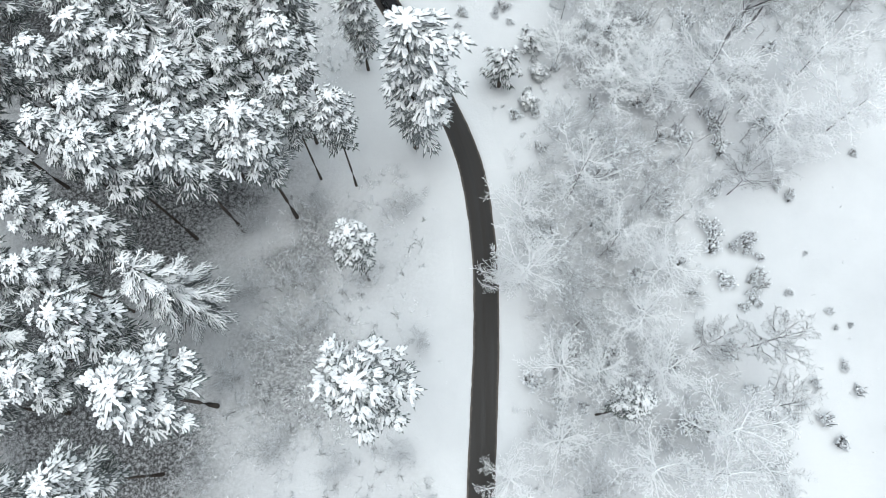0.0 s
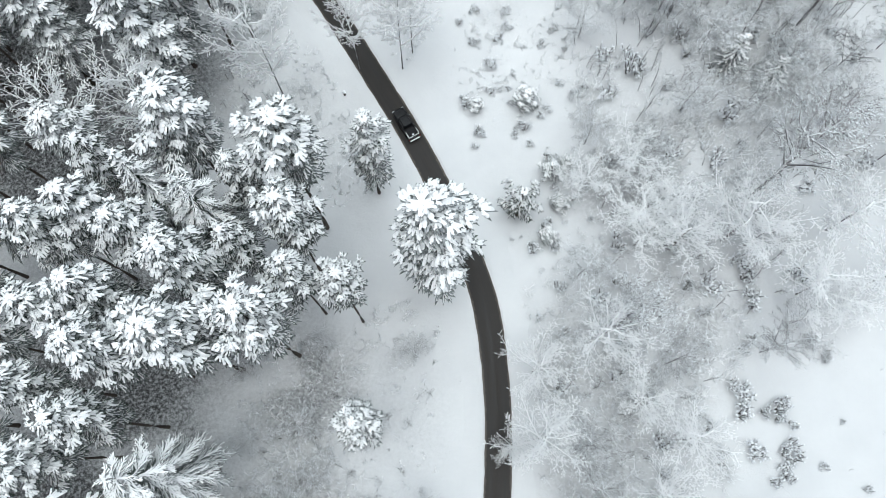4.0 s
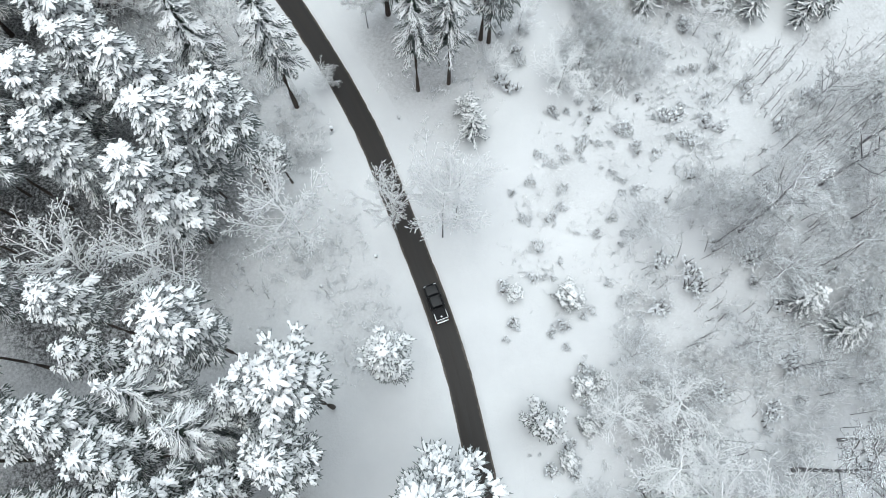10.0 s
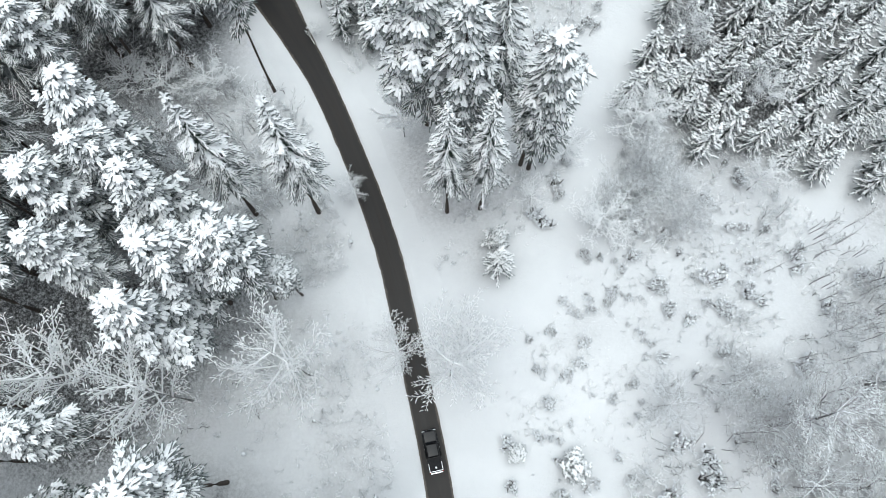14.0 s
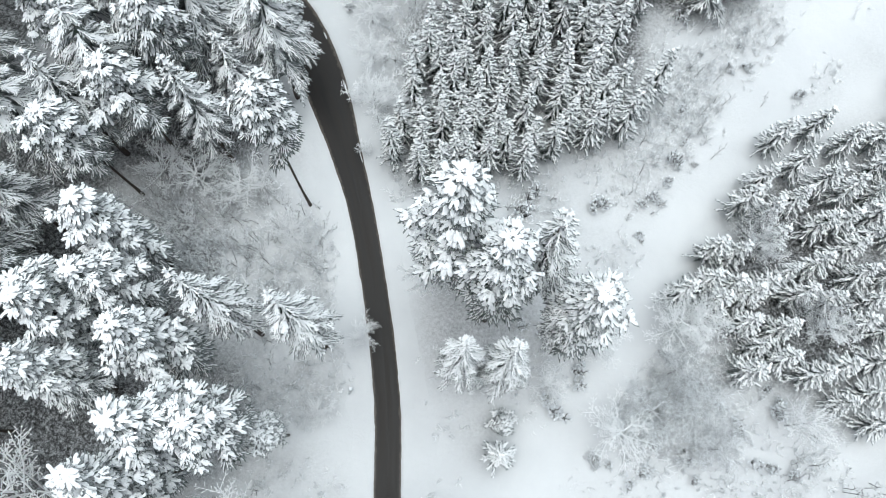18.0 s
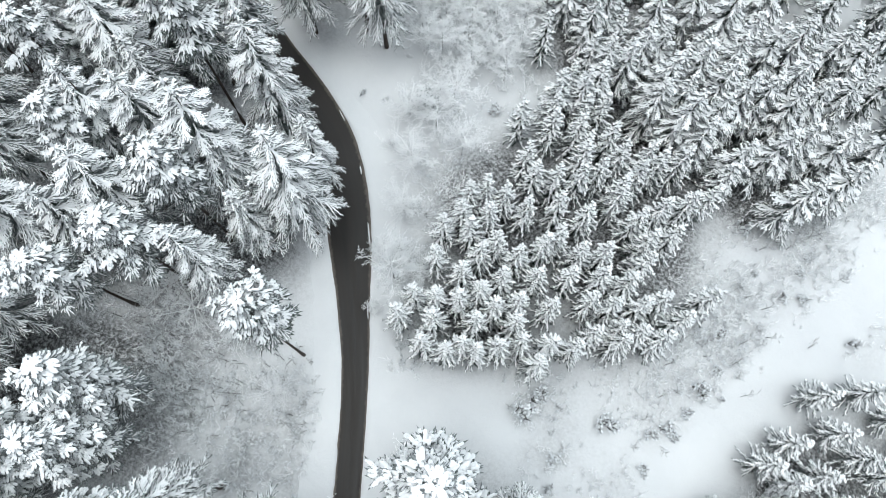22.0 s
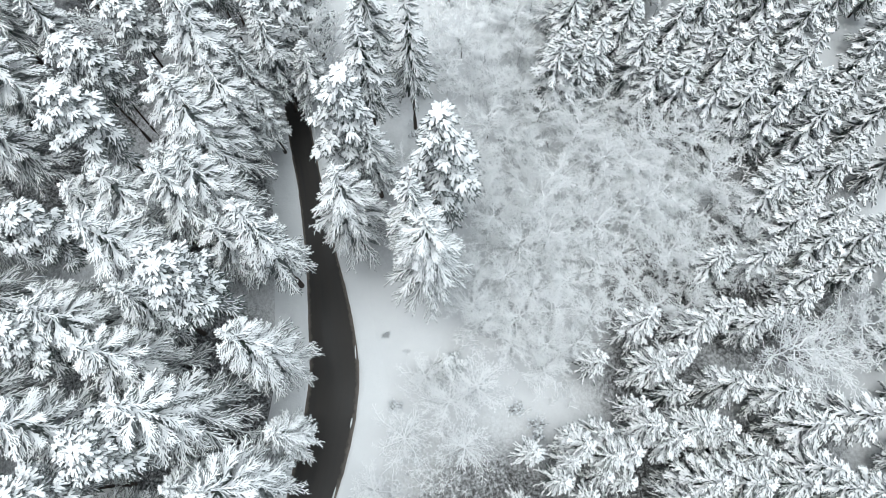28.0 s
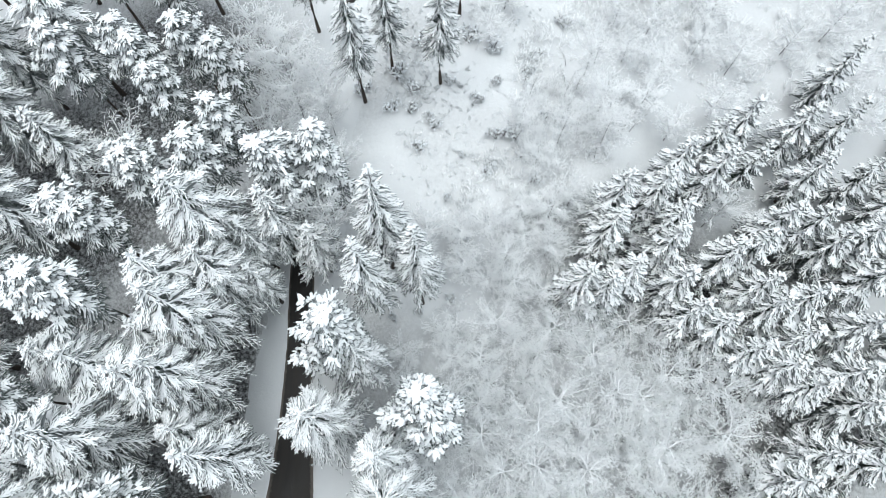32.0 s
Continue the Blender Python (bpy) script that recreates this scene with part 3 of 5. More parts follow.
def spruce(seed, h=30.0, r=5.2, levels=13, ring=8, bare=0.34, power=0.62, spine=0.10, wide=0.052, short=0.74, droop=0.38, open_up=0.0, split=2.3, twigs=5):
    """A conical spruce: whorls of boughs with side branchlets, each carrying its snow."""
    rng = random.Random(seed)
    g, pts = trunk_mesh(rng, h * 0.985, 0.012 * h * 0.75 + 0.03, 0.008, 8, 0.99)
    nd, sn = Geo(), Geo()
    for lv in range(levels):
        t = lv / (levels - 1)
        z = h * (bare + (0.965 - bare) * t ** 0.9)
        reach = r * ((1 - t) ** power * 0.88 + 0.14)
        fan = [Vector((0, 0, z - 0.15))]
        for k in range(12):
            q = reach * (0.60 if k % 2 else 0.30) * (1 - 0.5 * t) * rng.uniform(0.8, 1.15)
            w = k * 0.5236 + lv
            fan.append(Vector((math.cos(w) * q, math.sin(w) * q, z - 0.6 - q * (0.46 - 0.15 * t))))
        if t < 0.8:
            nd.add(fan, [(0, 1 + k, 1 + (k + 1) % 12) for k in range(12)])
        turn = rng.uniform(0, 6.28)
        count = ring if t < 0.75 else ring - 2
        for b in range(count):
            a = turn + b * 2 * math.pi / count + rng.uniform(-0.22, 0.22)
            ln = reach * rng.uniform(0.66, 1.16)
            zz = z + rng.uniform(-0.4, 0.4) * h / levels
            up = 0.42 * t - 0.08 + open_up
            bend = rng.uniform(-0.22, 0.22)

            def at(q):
                w = a + bend * q
                return Vector((math.cos(w) * ln * q, math.sin(w) * ln * q, zz + ln * (up * q - droop * q * q)))

            # low boughs carry less snow, so more needles show towards the foot
            cover = 0.5 + 0.5 * smooth01(0.0, 0.45, t)
            body = spine * (0.62 + 0.38 * smooth01(0.0, 0.5, t))
            long = ln > split
            pairs = max(3, int(ln * (2.0 if long else 2.6)))
            spray(sn, nd, rng, [at(q) for q in (0.04, 0.36, 0.7, 1.0)], body * (1.1 if long else 0.9), pairs if not long else max(4, pairs // 2), short * (0.85 if long else min(1.0, 0.45 + ln * 0.28)), wide, 5, cover)
            if long:
                for m in range(twigs):
                    for sg in (-1, 1):
                        q = 0.30 + 0.60 * (m + rng.uniform(0.1, 0.9)) / twigs
                        o = at(q)
                        w = a + bend * q + sg * rng.uniform(0.34, 0.62)
                        sl = ln * (0.48 - 0.30 * q) * rng.uniform(0.75, 1.2)
                        sag = up - 2 * droop * q
                        e = o + Vector((math.cos(w) * sl, math.sin(w) * sl, sl * (sag * 0.7 - 0.22 + rng.uniform(-0.12, 0.08))))
                        k = o.lerp(e, 0.5) + Vector((0, 0, 0.07 * sl))
                        spray(sn, nd, rng, [o, k, e], body * 0.72, max(2, int(sl * 2.2)), short * 0.72, wide * 0.92, 3, 0.9 * cover)
    lump(sn, Vector((0, 0, h - 0.2)), Vector((0.05, 0.05, 1)), 1.4, 0.18, 0.18, rng)
    for k in range(7):
        w = k * 0.9 + rng.uniform(-0.2, 0.2)
        finger(sn, Vector((0, 0, h - 0.15 - 0.12 * k)), Vector((math.cos(w) * 0.6, math.sin(w) * 0.6, h - 0.2 - 0.15 * k)), 0.11)
    return ("trunk", g.mesh("spruce_trunk", BARK)), ("crown", nd.mesh("spruce_sprays", NEEDLES, False)), ("snow_load", sn.mesh("spruce_snow", SNOW))


def bare_tree(seed, mat, h=12.0, r=5.5, limbs=14, k=1.0, stem=0.10, low=0.30, joined=False):
    """A leafless tree: slender limbs dissolving into fine twigs that carry frost and snow."""
    rng = random.Random(seed)
    g, pts = trunk_mesh(rng, h * 0.9, stem, 0.05, 6)
    tw, rows, frame_geo = Geo(), [], Geo()
    for i in range(limbs):
        t = low + (0.96 - low) * (i + 0.5) / limbs
        i9 = min(8, int(t * 9))
        base = pts[i9].lerp(pts[i9 + 1], t * 9 - i9)
        a = i * 2.39996 + rng.uniform(-0.5, 0.5)
        reach = r * (1.08 - 0.62 * abs(t - 0.45) / 0.55) * rng.uniform(0.7, 1.1)
        tip = base + Vector((math.cos(a) * reach, math.sin(a) * reach, (h - base.z) * rng.uniform(0.45, 0.85)))
        mid = base.lerp(tip, 0.5) + Vector((rng.uniform(-0.5, 0.5), rng.uniform(-0.5, 0.5), -0.3))
        br = frame_geo if joined else Geo()
        tube(br, [base, mid, mid.lerp(tip, 0.5) + Vector((0, 0, 0.1)), tip], [q * k for q in (0.085, 0.07, 0.05, 0.02)], 4)
        if not joined:
            rows.append(("limb", br.mesh("bare_limb", mat)))
        for j in range(9):
            q = 0.16 + 0.84 * (j + 0.5) / 9
            c = base.lerp(mid, q * 2) if q < 0.5 else mid.lerp(tip, q * 2 - 1)
            w = a + (1 if j % 2 else -1) * rng.uniform(0.3, 1.0)
            e = c + Vector((math.cos(w), math.sin(w), rng.uniform(-0.1, 0.6))) * (reach * rng.uniform(0.2, 0.46))
            tube(tw, [c, c.lerp(e, 0.5) + Vector((rng.uniform(-0.12, 0.12), rng.uniform(-0.12, 0.12), -0.05)), e], [0.04 * k, 0.036 * k, 0.024 * k], 3)
            for m in range(7):
                c2 = c.lerp(e, 0.12 + 0.88 * (m + 0.5) / 7)
                w2 = w + (1 if m % 2 else -1) * rng.uniform(0.3, 1.2)
                e2 = c2 + Vector((math.cos(w2), math.sin(w2), rng.uniform(-0.3, 0.6))) * rng.uniform(0.25, 0.85) * (r / 5)
                clad_twig(tw, c2, e2, 0.055 * k * rng.uniform(0.6, 1.5))
    if joined:
        rows.append(("limb_frame", frame_geo.mesh("bare_limbs", mat)))
    return (("trunk", g.mesh("bare_trunk", TWIG)), *rows, ("twig_crown", tw.mesh("bare_twigs", mat)))


def bush(seed, h=1.5, r=1.1):
    """A sprawling low bush: dark stems in uneven clumps, small caps of snow on them."""
    rng = random.Random(seed)
    st, sn = Geo(), Geo()
    for _ in range(5):
        w, q = rng.uniform(0, 6.28), rng.uniform(0.1, 0.75) * r
        foot = Vector((math.cos(w) * q, math.sin(w) * q, -0.15))
        size = rng.uniform(0.35, 0.7)
        for i in range(6):
            a = i * 2.39996 + rng.random()
            q = math.sqrt((i + 0.5) / 6) * size * r
            tip = foot + Vector((math.cos(a) * q, math.sin(a) * q, 0.15 + h * size * rng.uniform(0.6, 1.5)))
            tube(st, [foot, foot.lerp(tip, 0.55) + Vector((0, 0, 0.08)), tip], [0.05, 0.042, 0.02], 3)
            for j in range(5):
                c = foot.lerp(tip, 0.45 + 0.11 * j)
                w = a + rng.uniform(-1.6, 1.6)
                e = Vector((math.cos(w), math.sin(w), rng.uniform(-0.4, 0.5))) * rng.uniform(0.15, 0.4) * r
                blade(st, c, e, 0.06)
            if rng.random() < 0.55:
                pillow(sn, tip, Vector((math.cos(a), math.sin(a), -0.2)), rng.uniform(0.15, 0.42) * r, 0.09 * r, 0.07, rng)
    return ("crown", st.mesh("bush_stems", BUSHM, False)), ("snow_load", sn.mesh("bush_snow", CAPS))


KINDS = {
    "pine": ("pine_tree", [pine(s) for s in range(11, 17)], 30.0, 4.5, "tall pine with a rounded crown loaded with snow", "pine tree", "pines of the wood"),
    "deep_pine": ("pine_tree", [pine(s, 30.0, 3.6, 58, 21.0, 1.0, 0.58) for s in (17, 18, 19)], 30.0, 3.6, "pine wrapped in thick snow almost to its foot", "pine tree", "pines of the wood"),
    "spruce": ("spruce_tree", [spruce(s) for s in range(21, 26)], 30.0, 5.2, "tall conical spruce with snow-laden drooping boughs", "spruce tree", "spruces of the wood"),
    "slim": ("spruce_tree", [spruce(s, 30.0, 3.6, 16, 8, 0.40, 0.75, 0.105, 0.057, 0.62, 0.40, 0.0, 2.2, 4) for s in range(26, 30)], 30.0, 3.6, "slender spruce with short snow-laden boughs and a bare lower trunk", "spruce tree", "spruces of the wood"),
    "young": ("young_spruce", [spruce(s, 14.0, 2.7, 9, 8, 0.2, 0.85, 0.15, 0.092, 0.66, 0.22, 0.08, 9.0, 0) for s in range(31, 37)], 14.0, 2.7, "young spruce of a planted stand under heavy snow", "spruce tree", "planted young spruces"),
    "planted": ("young_spruce", [spruce(s, 18.0, 3.8, 11, 8, 0.2, 0.82, 0.14, 0.082, 0.68, 0.28, 0.04, 2.2, 3) for s in range(81, 87)], 18.0, 3.8, "half-grown spruce of a planted stand under heavy snow", "spruce tree", "planted young spruces"),
    "bare": ("bare_tree", [bare_tree(s, FROST, k=1.25) for s in range(41, 47)], 12.0, 5.5, "leafless tree with frosted white twigs", "tree", "leafless trees"),
    "grey": ("bare_tree", [bare_tree(s, TWIG, k=0.95) for s in range(71, 77)], 12.0, 5.5, "grey leafless tree with snow along its branches", "tree", "leafless trees"),
    "slight": ("bare_tree", [bare_tree(s, FROST, 9.0, 4.0, 13, 1.25, 0.08, 0.25, True) for s in range(101, 107)], 9.0, 4.0, "small leafless tree with twigs white with frost", "tree", "leafless trees"),
    "slight_grey": ("bare_tree", [bare_tree(s, TWIG, 10.0, 4.4, 13, 0.95, 0.08, 0.25, True) for s in range(111, 117)], 10.0, 4.4, "small grey leafless tree with snow on its twigs", "tree", "leafless trees"),
    "tall_bare": ("bare_tree", [bare_tree(s, TWIG, 24.0, 5.0, 16, 1.3, 0.24, 0.42) for s in (91, 92, 93)], 24.0, 5.0, "tall leafless tree with a dark stem and snow along its limbs", "tree", "leafless trees"),
    "low_pine": ("young_pine", [pine(s, 5.0, 2.4, 18, 3.8, 0.6) for s in (51, 52, 53)], 5.0, 2.4, "low young pine bush, dark green under patchy snow", "young pine", "young pines in the clearing"),
    "bush": ("bush", [bush(s) for s in (61, 62, 63, 64)], 1.5, 1.1, "low leafless bush with small caps of snow", "bush", "bushes in the snow"),
}
MADE = {}
COUNT = {}


def plant(kind, x, y, top, radius, label=""):
    """Stands one tree of a kind at x, y with its top at that height and its crown that wide."""
    if kind == "young":
        radius *= 0.94
        kind = "planted" if radius > 2.75 else "young"
    elif kind == "pine":
        radius *= 0.95
    name, looks, h0, r0, words, category, group = KINDS[kind]
    i = COUNT[kind] = COUNT.get(kind, -1) + 1
    v = (i * 7 + int(abs(x) * 3)) % len(looks)
    g = terrain(x, y)
    m = pose(x, y, g, 0, 0, (i * 137.5 + x * 11) % 360) @ Matrix.Diagonal((radius / r0, radius / r0, max(0.3, top - g) / h0, 1))
    if (kind, v) not in MADE:
        ob = thing(name, label or words, category, group)
        for pn, me in looks[v]:
            q = part(pn, me, ob)
            if pn in ("snow_load", "twig_crown", "crown", "limb_frame"):
                q["kind"] = "stuff"
        ob.matrix_basis = m
        MADE[kind, v] = ob
        return ob
    first = MADE[kind, v]
    keep = first.scale.copy()
    first.scale = (1, 1, 1)
    ob = copy_thing(first, m)
    first.scale = keep
    ob["label"] = label or words
    return ob


PLANTED = []


def stand(kind, rows):
    for x, y, top, radius in rows:
        plant(kind, x, y, top, radius)
        PLANTED.append((x, y))



# ---------------------------------------------------------------- the stands: x, y, top, crown radius
# pines
stand("pine", [(-36.6, -3.2, 30.0, 3.8), (-30.2, 5.5, 32.5, 5.2), (-8.0, 5.8, 36.0, 5.0), (20.0, 4.3, 25.5, 2.2), (-40.8, 6.8, 30.0, 3.6), (-35.2, 11.5, 35.3, 3.8), (-45.4, 26.2, 28.0, 3.3), (-42.9, 18.3, 29.0, 3.4), (-37.6, 22.3, 31.3, 3.5), (-35.2, 28.9, 35.0, 4.0), (-28.5, 30.0, 35.5, 4.8), (-10.4, 22.8, 24.4, 2.9), (-43.5, 32.5, 30.5, 3.5), (-37.0, 35.5, 33.5, 3.8), (-34.1, 41.3, 33.2, 3.4), (-28.8, 37.8, 34.3, 3.8), (-23.6, 40.5, 31.5, 2.4), (-21.1, 32.2, 33.4, 4.4), (-17.9, 38.1, 29.4, 2.9), (-12.7, 37.1, 27.5, 2.9), (-45.0, 42.3, 30.4, 3.5), (-39.8, 49.7, 31.2, 2.6)])
stand("pine", [(-39.0, 43.3, 33.6, 3.8), (-24.8, 48.9, 29.0, 2.5), (-18.8, 43.9, 31.7, 3.7), (-18.7, 50.6, 34.8, 4.9), (-31.7, 54.5, 33.0, 4.8), (-35.2, 78.9, 31.2, 4.5), (-32.0, 80.5, 15.3, 2.8), (-69.7, 96.8, 28.5, 4.0), (-93.7, 112.0, 29.0, 3.4), (-82.0, 107.9, 29.0, 3.6), (-67.3, 112.3, 32.0, 4.2), (-66.8, 104.1, 29.4, 4.3), (-48.1, 108.3, 33.4, 3.7), (-132.8, 122.0, 28.0, 3.6), (-112.3, 121.1, 27.5, 3.6), (-110.2, 123.4, 28.0, 3.0), (-102.6, 121.0, 32.4, 4.3), (-79.0, 125.2, 36.2, 4.2), (-131.7, 130.1, 28.0, 3.4)])
stand("pine", [(-130.8, 136.9, 28.0, 3.2), (-129.9, 131.0, 27.0, 3.2), (-126.5, 132.5, 26.0, 3.0), (-115.6, 136.1, 28.5, 3.7), (-108.9, 134.9, 28.0, 3.0), (-125.5, 140.7, 30.0, 2.6), (-118.7, 139.5, 29.0, 3.2)])
# pines clad to the foot
stand("deep_pine", [(-24.4, 110.8, 38.7, 4.7), (-18.1, 107.2, 38.1, 4.0), (-4.0, 43.2, 34.0, 4.8), (-11.5, 56.1, 24.0, 2.7), (-56.0, 72.6, 25.6, 3.6), (-41.0, 76.2, 31.7, 4.2), (-41.0, 69.5, 31.2, 4.0), (-61.4, 80.4, 25.0, 3.4), (-58.5, 79.0, 27.0, 3.7), (-55.9, 84.7, 27.0, 3.5), (-47.1, 82.9, 30.2, 3.8), (-59.0, 90.6, 28.6, 4.0), (-8.1, 109.0, 34.0, 3.7), (-113.6, 149.8, 27.7, 3.1), (-113.0, 143.5, 28.7, 3.5), (-92.2, 147.6, 33.0, 3.7), (-82.6, 155.3, 35.0, 3.6)])
# old spruces
stand("spruce", [(-30.3, 17.0, 33.0, 5.1), (-28.2, 44.9, 33.1, 4.6), (-82.5, 111.4, 31.0, 5.5), (-73.0, 106.3, 33.0, 5.5), (-87.8, 119.1, 33.5, 5.8), (-76.5, 115.1, 32.0, 5.5), (-69.0, 118.0, 35.7, 6.0), (-59.6, 121.4, 33.8, 5.4), (-108.5, 135.3, 34.2, 5.8), (-102.7, 135.3, 28.0, 4.8), (-102.4, 130.3, 30.7, 5.3), (-98.2, 131.6, 33.4, 5.4), (-92.1, 126.6, 30.0, 5.3), (-91.9, 129.6, 31.2, 5.0), (-71.4, 128.4, 34.0, 4.6), (-83.8, 143.5, 29.5, 5.0), (-74.2, 149.5, 33.3, 5.1)])
# slender spruces
stand("slim", [(-34.6, 47.4, 32.8, 4.1), (-55.1, 73.2, 24.0, 4.0), (-43.0, 89.4, 34.7, 3.5), (-75.8, 100.6, 28.0, 4.0), (-34.5, 92.6, 33.6, 3.7), (-17.1, 98.7, 32.3, 3.0), (-12.8, 100.7, 33.8, 3.1), (-61.4, 107.9, 29.0, 3.7), (-15.1, 112.8, 36.8, 3.9), (-9.4, 109.2, 33.8, 3.3), (-125.3, 117.3, 24.0, 3.7), (-81.7, 118.7, 29.0, 3.5), (-62.1, 115.4, 23.0, 3.7), (-82.3, 133.4, 34.5, 3.9), (-62.7, 127.0, 24.0, 3.0), (-108.1, 142.7, 27.0, 3.5), (-107.1, 138.9, 22.6, 3.5), (-105.1, 146.3, 20.1, 3.5), (-102.2, 138.7, 20.0, 2.6), (-89.9, 148.9, 25.0, 3.4), (-78.4, 149.6, 34.5, 3.6), (-143.7, 151.6, 27.0, 2.8)])
stand("slim", [(-132.7, 161.2, 27.9, 2.6), (-128.7, 156.2, 32.5, 3.0), (-103.3, 154.8, 37.0, 3.6), (-97.5, 151.9, 34.8, 3.4), (-97.4, 157.7, 35.2, 2.9), (-139.6, 173.2, 28.5, 2.9), (-128.6, 167.6, 29.5, 2.8)])
# planted spruces
stand("young", [(38.0, 74.6, 14.0, 2.7), (43.2, 71.6, 13.5, 2.7), (-7.7, 92.8, 10.0, 2.6), (-41.9, 123.7, 13.5, 2.4), (-41.6, 120.5, 13.5, 2.4), (-39.7, 125.3, 13.5, 2.4), (-38.0, 123.1, 13.5, 2.4), (-36.8, 120.0, 13.5, 2.4), (-34.0, 121.4, 13.5, 2.4), (-33.0, 123.3, 13.5, 2.4), (-31.3, 123.9, 13.5, 2.4), (2.4, 123.4, 10.5, 2.6), (6.6, 124.5, 10.5, 2.7), (11.1, 123.8, 10.5, 2.6), (14.3, 118.6, 10.5, 2.7), (15.5, 125.7, 10.5, 2.6), (17.1, 122.2, 10.5, 2.6), (21.4, 122.5, 10.5, 2.6), (23.8, 125.2, 10.5, 2.6), (-45.5, 132.7, 13.5, 2.4), (-45.0, 135.8, 13.5, 2.4), (-43.4, 129.1, 13.5, 2.4)])
stand("young", [(-42.7, 134.9, 13.5, 2.4), (-42.3, 138.0, 13.5, 2.4), (-39.5, 133.5, 13.5, 2.4), (-39.5, 130.0, 13.5, 2.4), (-39.0, 136.0, 13.5, 2.4), (-37.3, 127.2, 13.5, 2.4), (-36.1, 129.9, 13.5, 2.4), (-35.8, 136.6, 13.5, 2.4), (-35.3, 133.1, 13.5, 2.4), (-33.9, 126.7, 13.5, 2.4), (-33.4, 129.6, 13.5, 2.4), (-32.1, 136.2, 13.5, 2.4), (-31.7, 132.2, 13.5, 2.4), (-30.1, 129.9, 13.5, 2.4), (-29.5, 126.3, 13.5, 2.4), (-28.3, 134.5, 13.5, 2.4), (-28.0, 128.7, 13.5, 2.4), (-25.2, 131.0, 13.5, 2.4), (-24.8, 128.1, 13.5, 2.4), (-22.8, 132.8, 13.5, 2.4), (-22.2, 135.7, 13.5, 2.4), (-19.2, 137.2, 14.0, 2.6)])
stand("young", [(3.2, 130.8, 10.5, 2.6), (4.5, 126.4, 10.5, 2.6), (5.9, 131.7, 10.5, 2.6), (7.2, 127.3, 10.5, 2.6), (9.3, 136.4, 10.5, 2.6), (9.7, 127.5, 10.5, 2.7), (10.8, 129.5, 10.5, 2.6), (15.4, 131.1, 10.5, 2.6), (15.6, 136.0, 10.5, 2.6), (18.8, 132.0, 10.5, 2.6), (21.0, 137.6, 10.5, 2.6), (23.5, 131.5, 10.5, 2.6), (27.9, 128.5, 10.5, 2.7), (29.7, 135.0, 10.5, 2.7), (-46.1, 138.4, 13.5, 2.4), (-45.1, 140.5, 13.5, 2.4), (-44.4, 147.7, 13.5, 2.4), (-42.6, 141.4, 13.5, 2.4), (-41.8, 146.4, 13.5, 2.4), (-39.5, 148.1, 13.5, 2.4), (-39.3, 142.0, 13.5, 2.4), (-36.7, 145.5, 13.5, 2.4)])
stand("young", [(-34.3, 140.1, 13.5, 2.4), (-33.8, 142.2, 13.5, 2.4), (-33.2, 146.9, 13.5, 2.4), (-30.3, 142.5, 13.5, 2.4), (-29.2, 139.1, 13.5, 2.4), (-28.1, 144.7, 13.5, 2.4), (-26.3, 142.0, 13.5, 2.4), (-25.2, 138.6, 13.5, 2.4), (-25.1, 149.5, 14.0, 2.6), (-23.5, 147.0, 14.0, 2.6), (-23.4, 143.6, 14.0, 2.6), (-22.8, 140.0, 13.5, 2.4), (-20.5, 138.4, 13.5, 2.4), (-20.2, 142.4, 14.0, 2.6), (-18.9, 144.6, 14.0, 2.6), (-18.2, 139.6, 14.0, 2.6), (-15.7, 141.1, 14.0, 2.6), (-15.5, 144.6, 14.0, 2.6), (-14.8, 149.1, 14.0, 2.6), (3.9, 139.4, 10.5, 2.6), (4.5, 143.5, 10.5, 2.6), (7.1, 139.6, 10.5, 2.6)])
stand("young", [(7.9, 148.5, 10.5, 2.6), (9.5, 142.9, 10.5, 2.6), (12.0, 148.2, 10.5, 2.6), (14.0, 141.6, 10.5, 2.6), (15.1, 148.3, 10.5, 2.6), (16.3, 143.5, 10.5, 2.6), (18.4, 140.4, 10.5, 2.6), (25.4, 140.9, 10.5, 2.7), (28.4, 145.8, 10.5, 2.7), (-49.0, 151.6, 13.5, 2.4), (-47.9, 160.3, 13.5, 2.4), (-47.5, 157.2, 16.0, 3.2), (-46.4, 155.3, 13.5, 2.4), (-45.1, 159.6, 16.0, 3.2), (-44.9, 153.3, 14.0, 2.5), (-44.5, 161.7, 16.0, 3.2), (-43.3, 157.9, 13.5, 2.4), (-41.9, 155.3, 14.0, 2.5), (-41.7, 160.0, 13.5, 2.4), (-39.5, 154.1, 13.5, 2.4), (-38.9, 152.6, 14.0, 2.5), (-38.1, 157.4, 14.0, 2.5)])
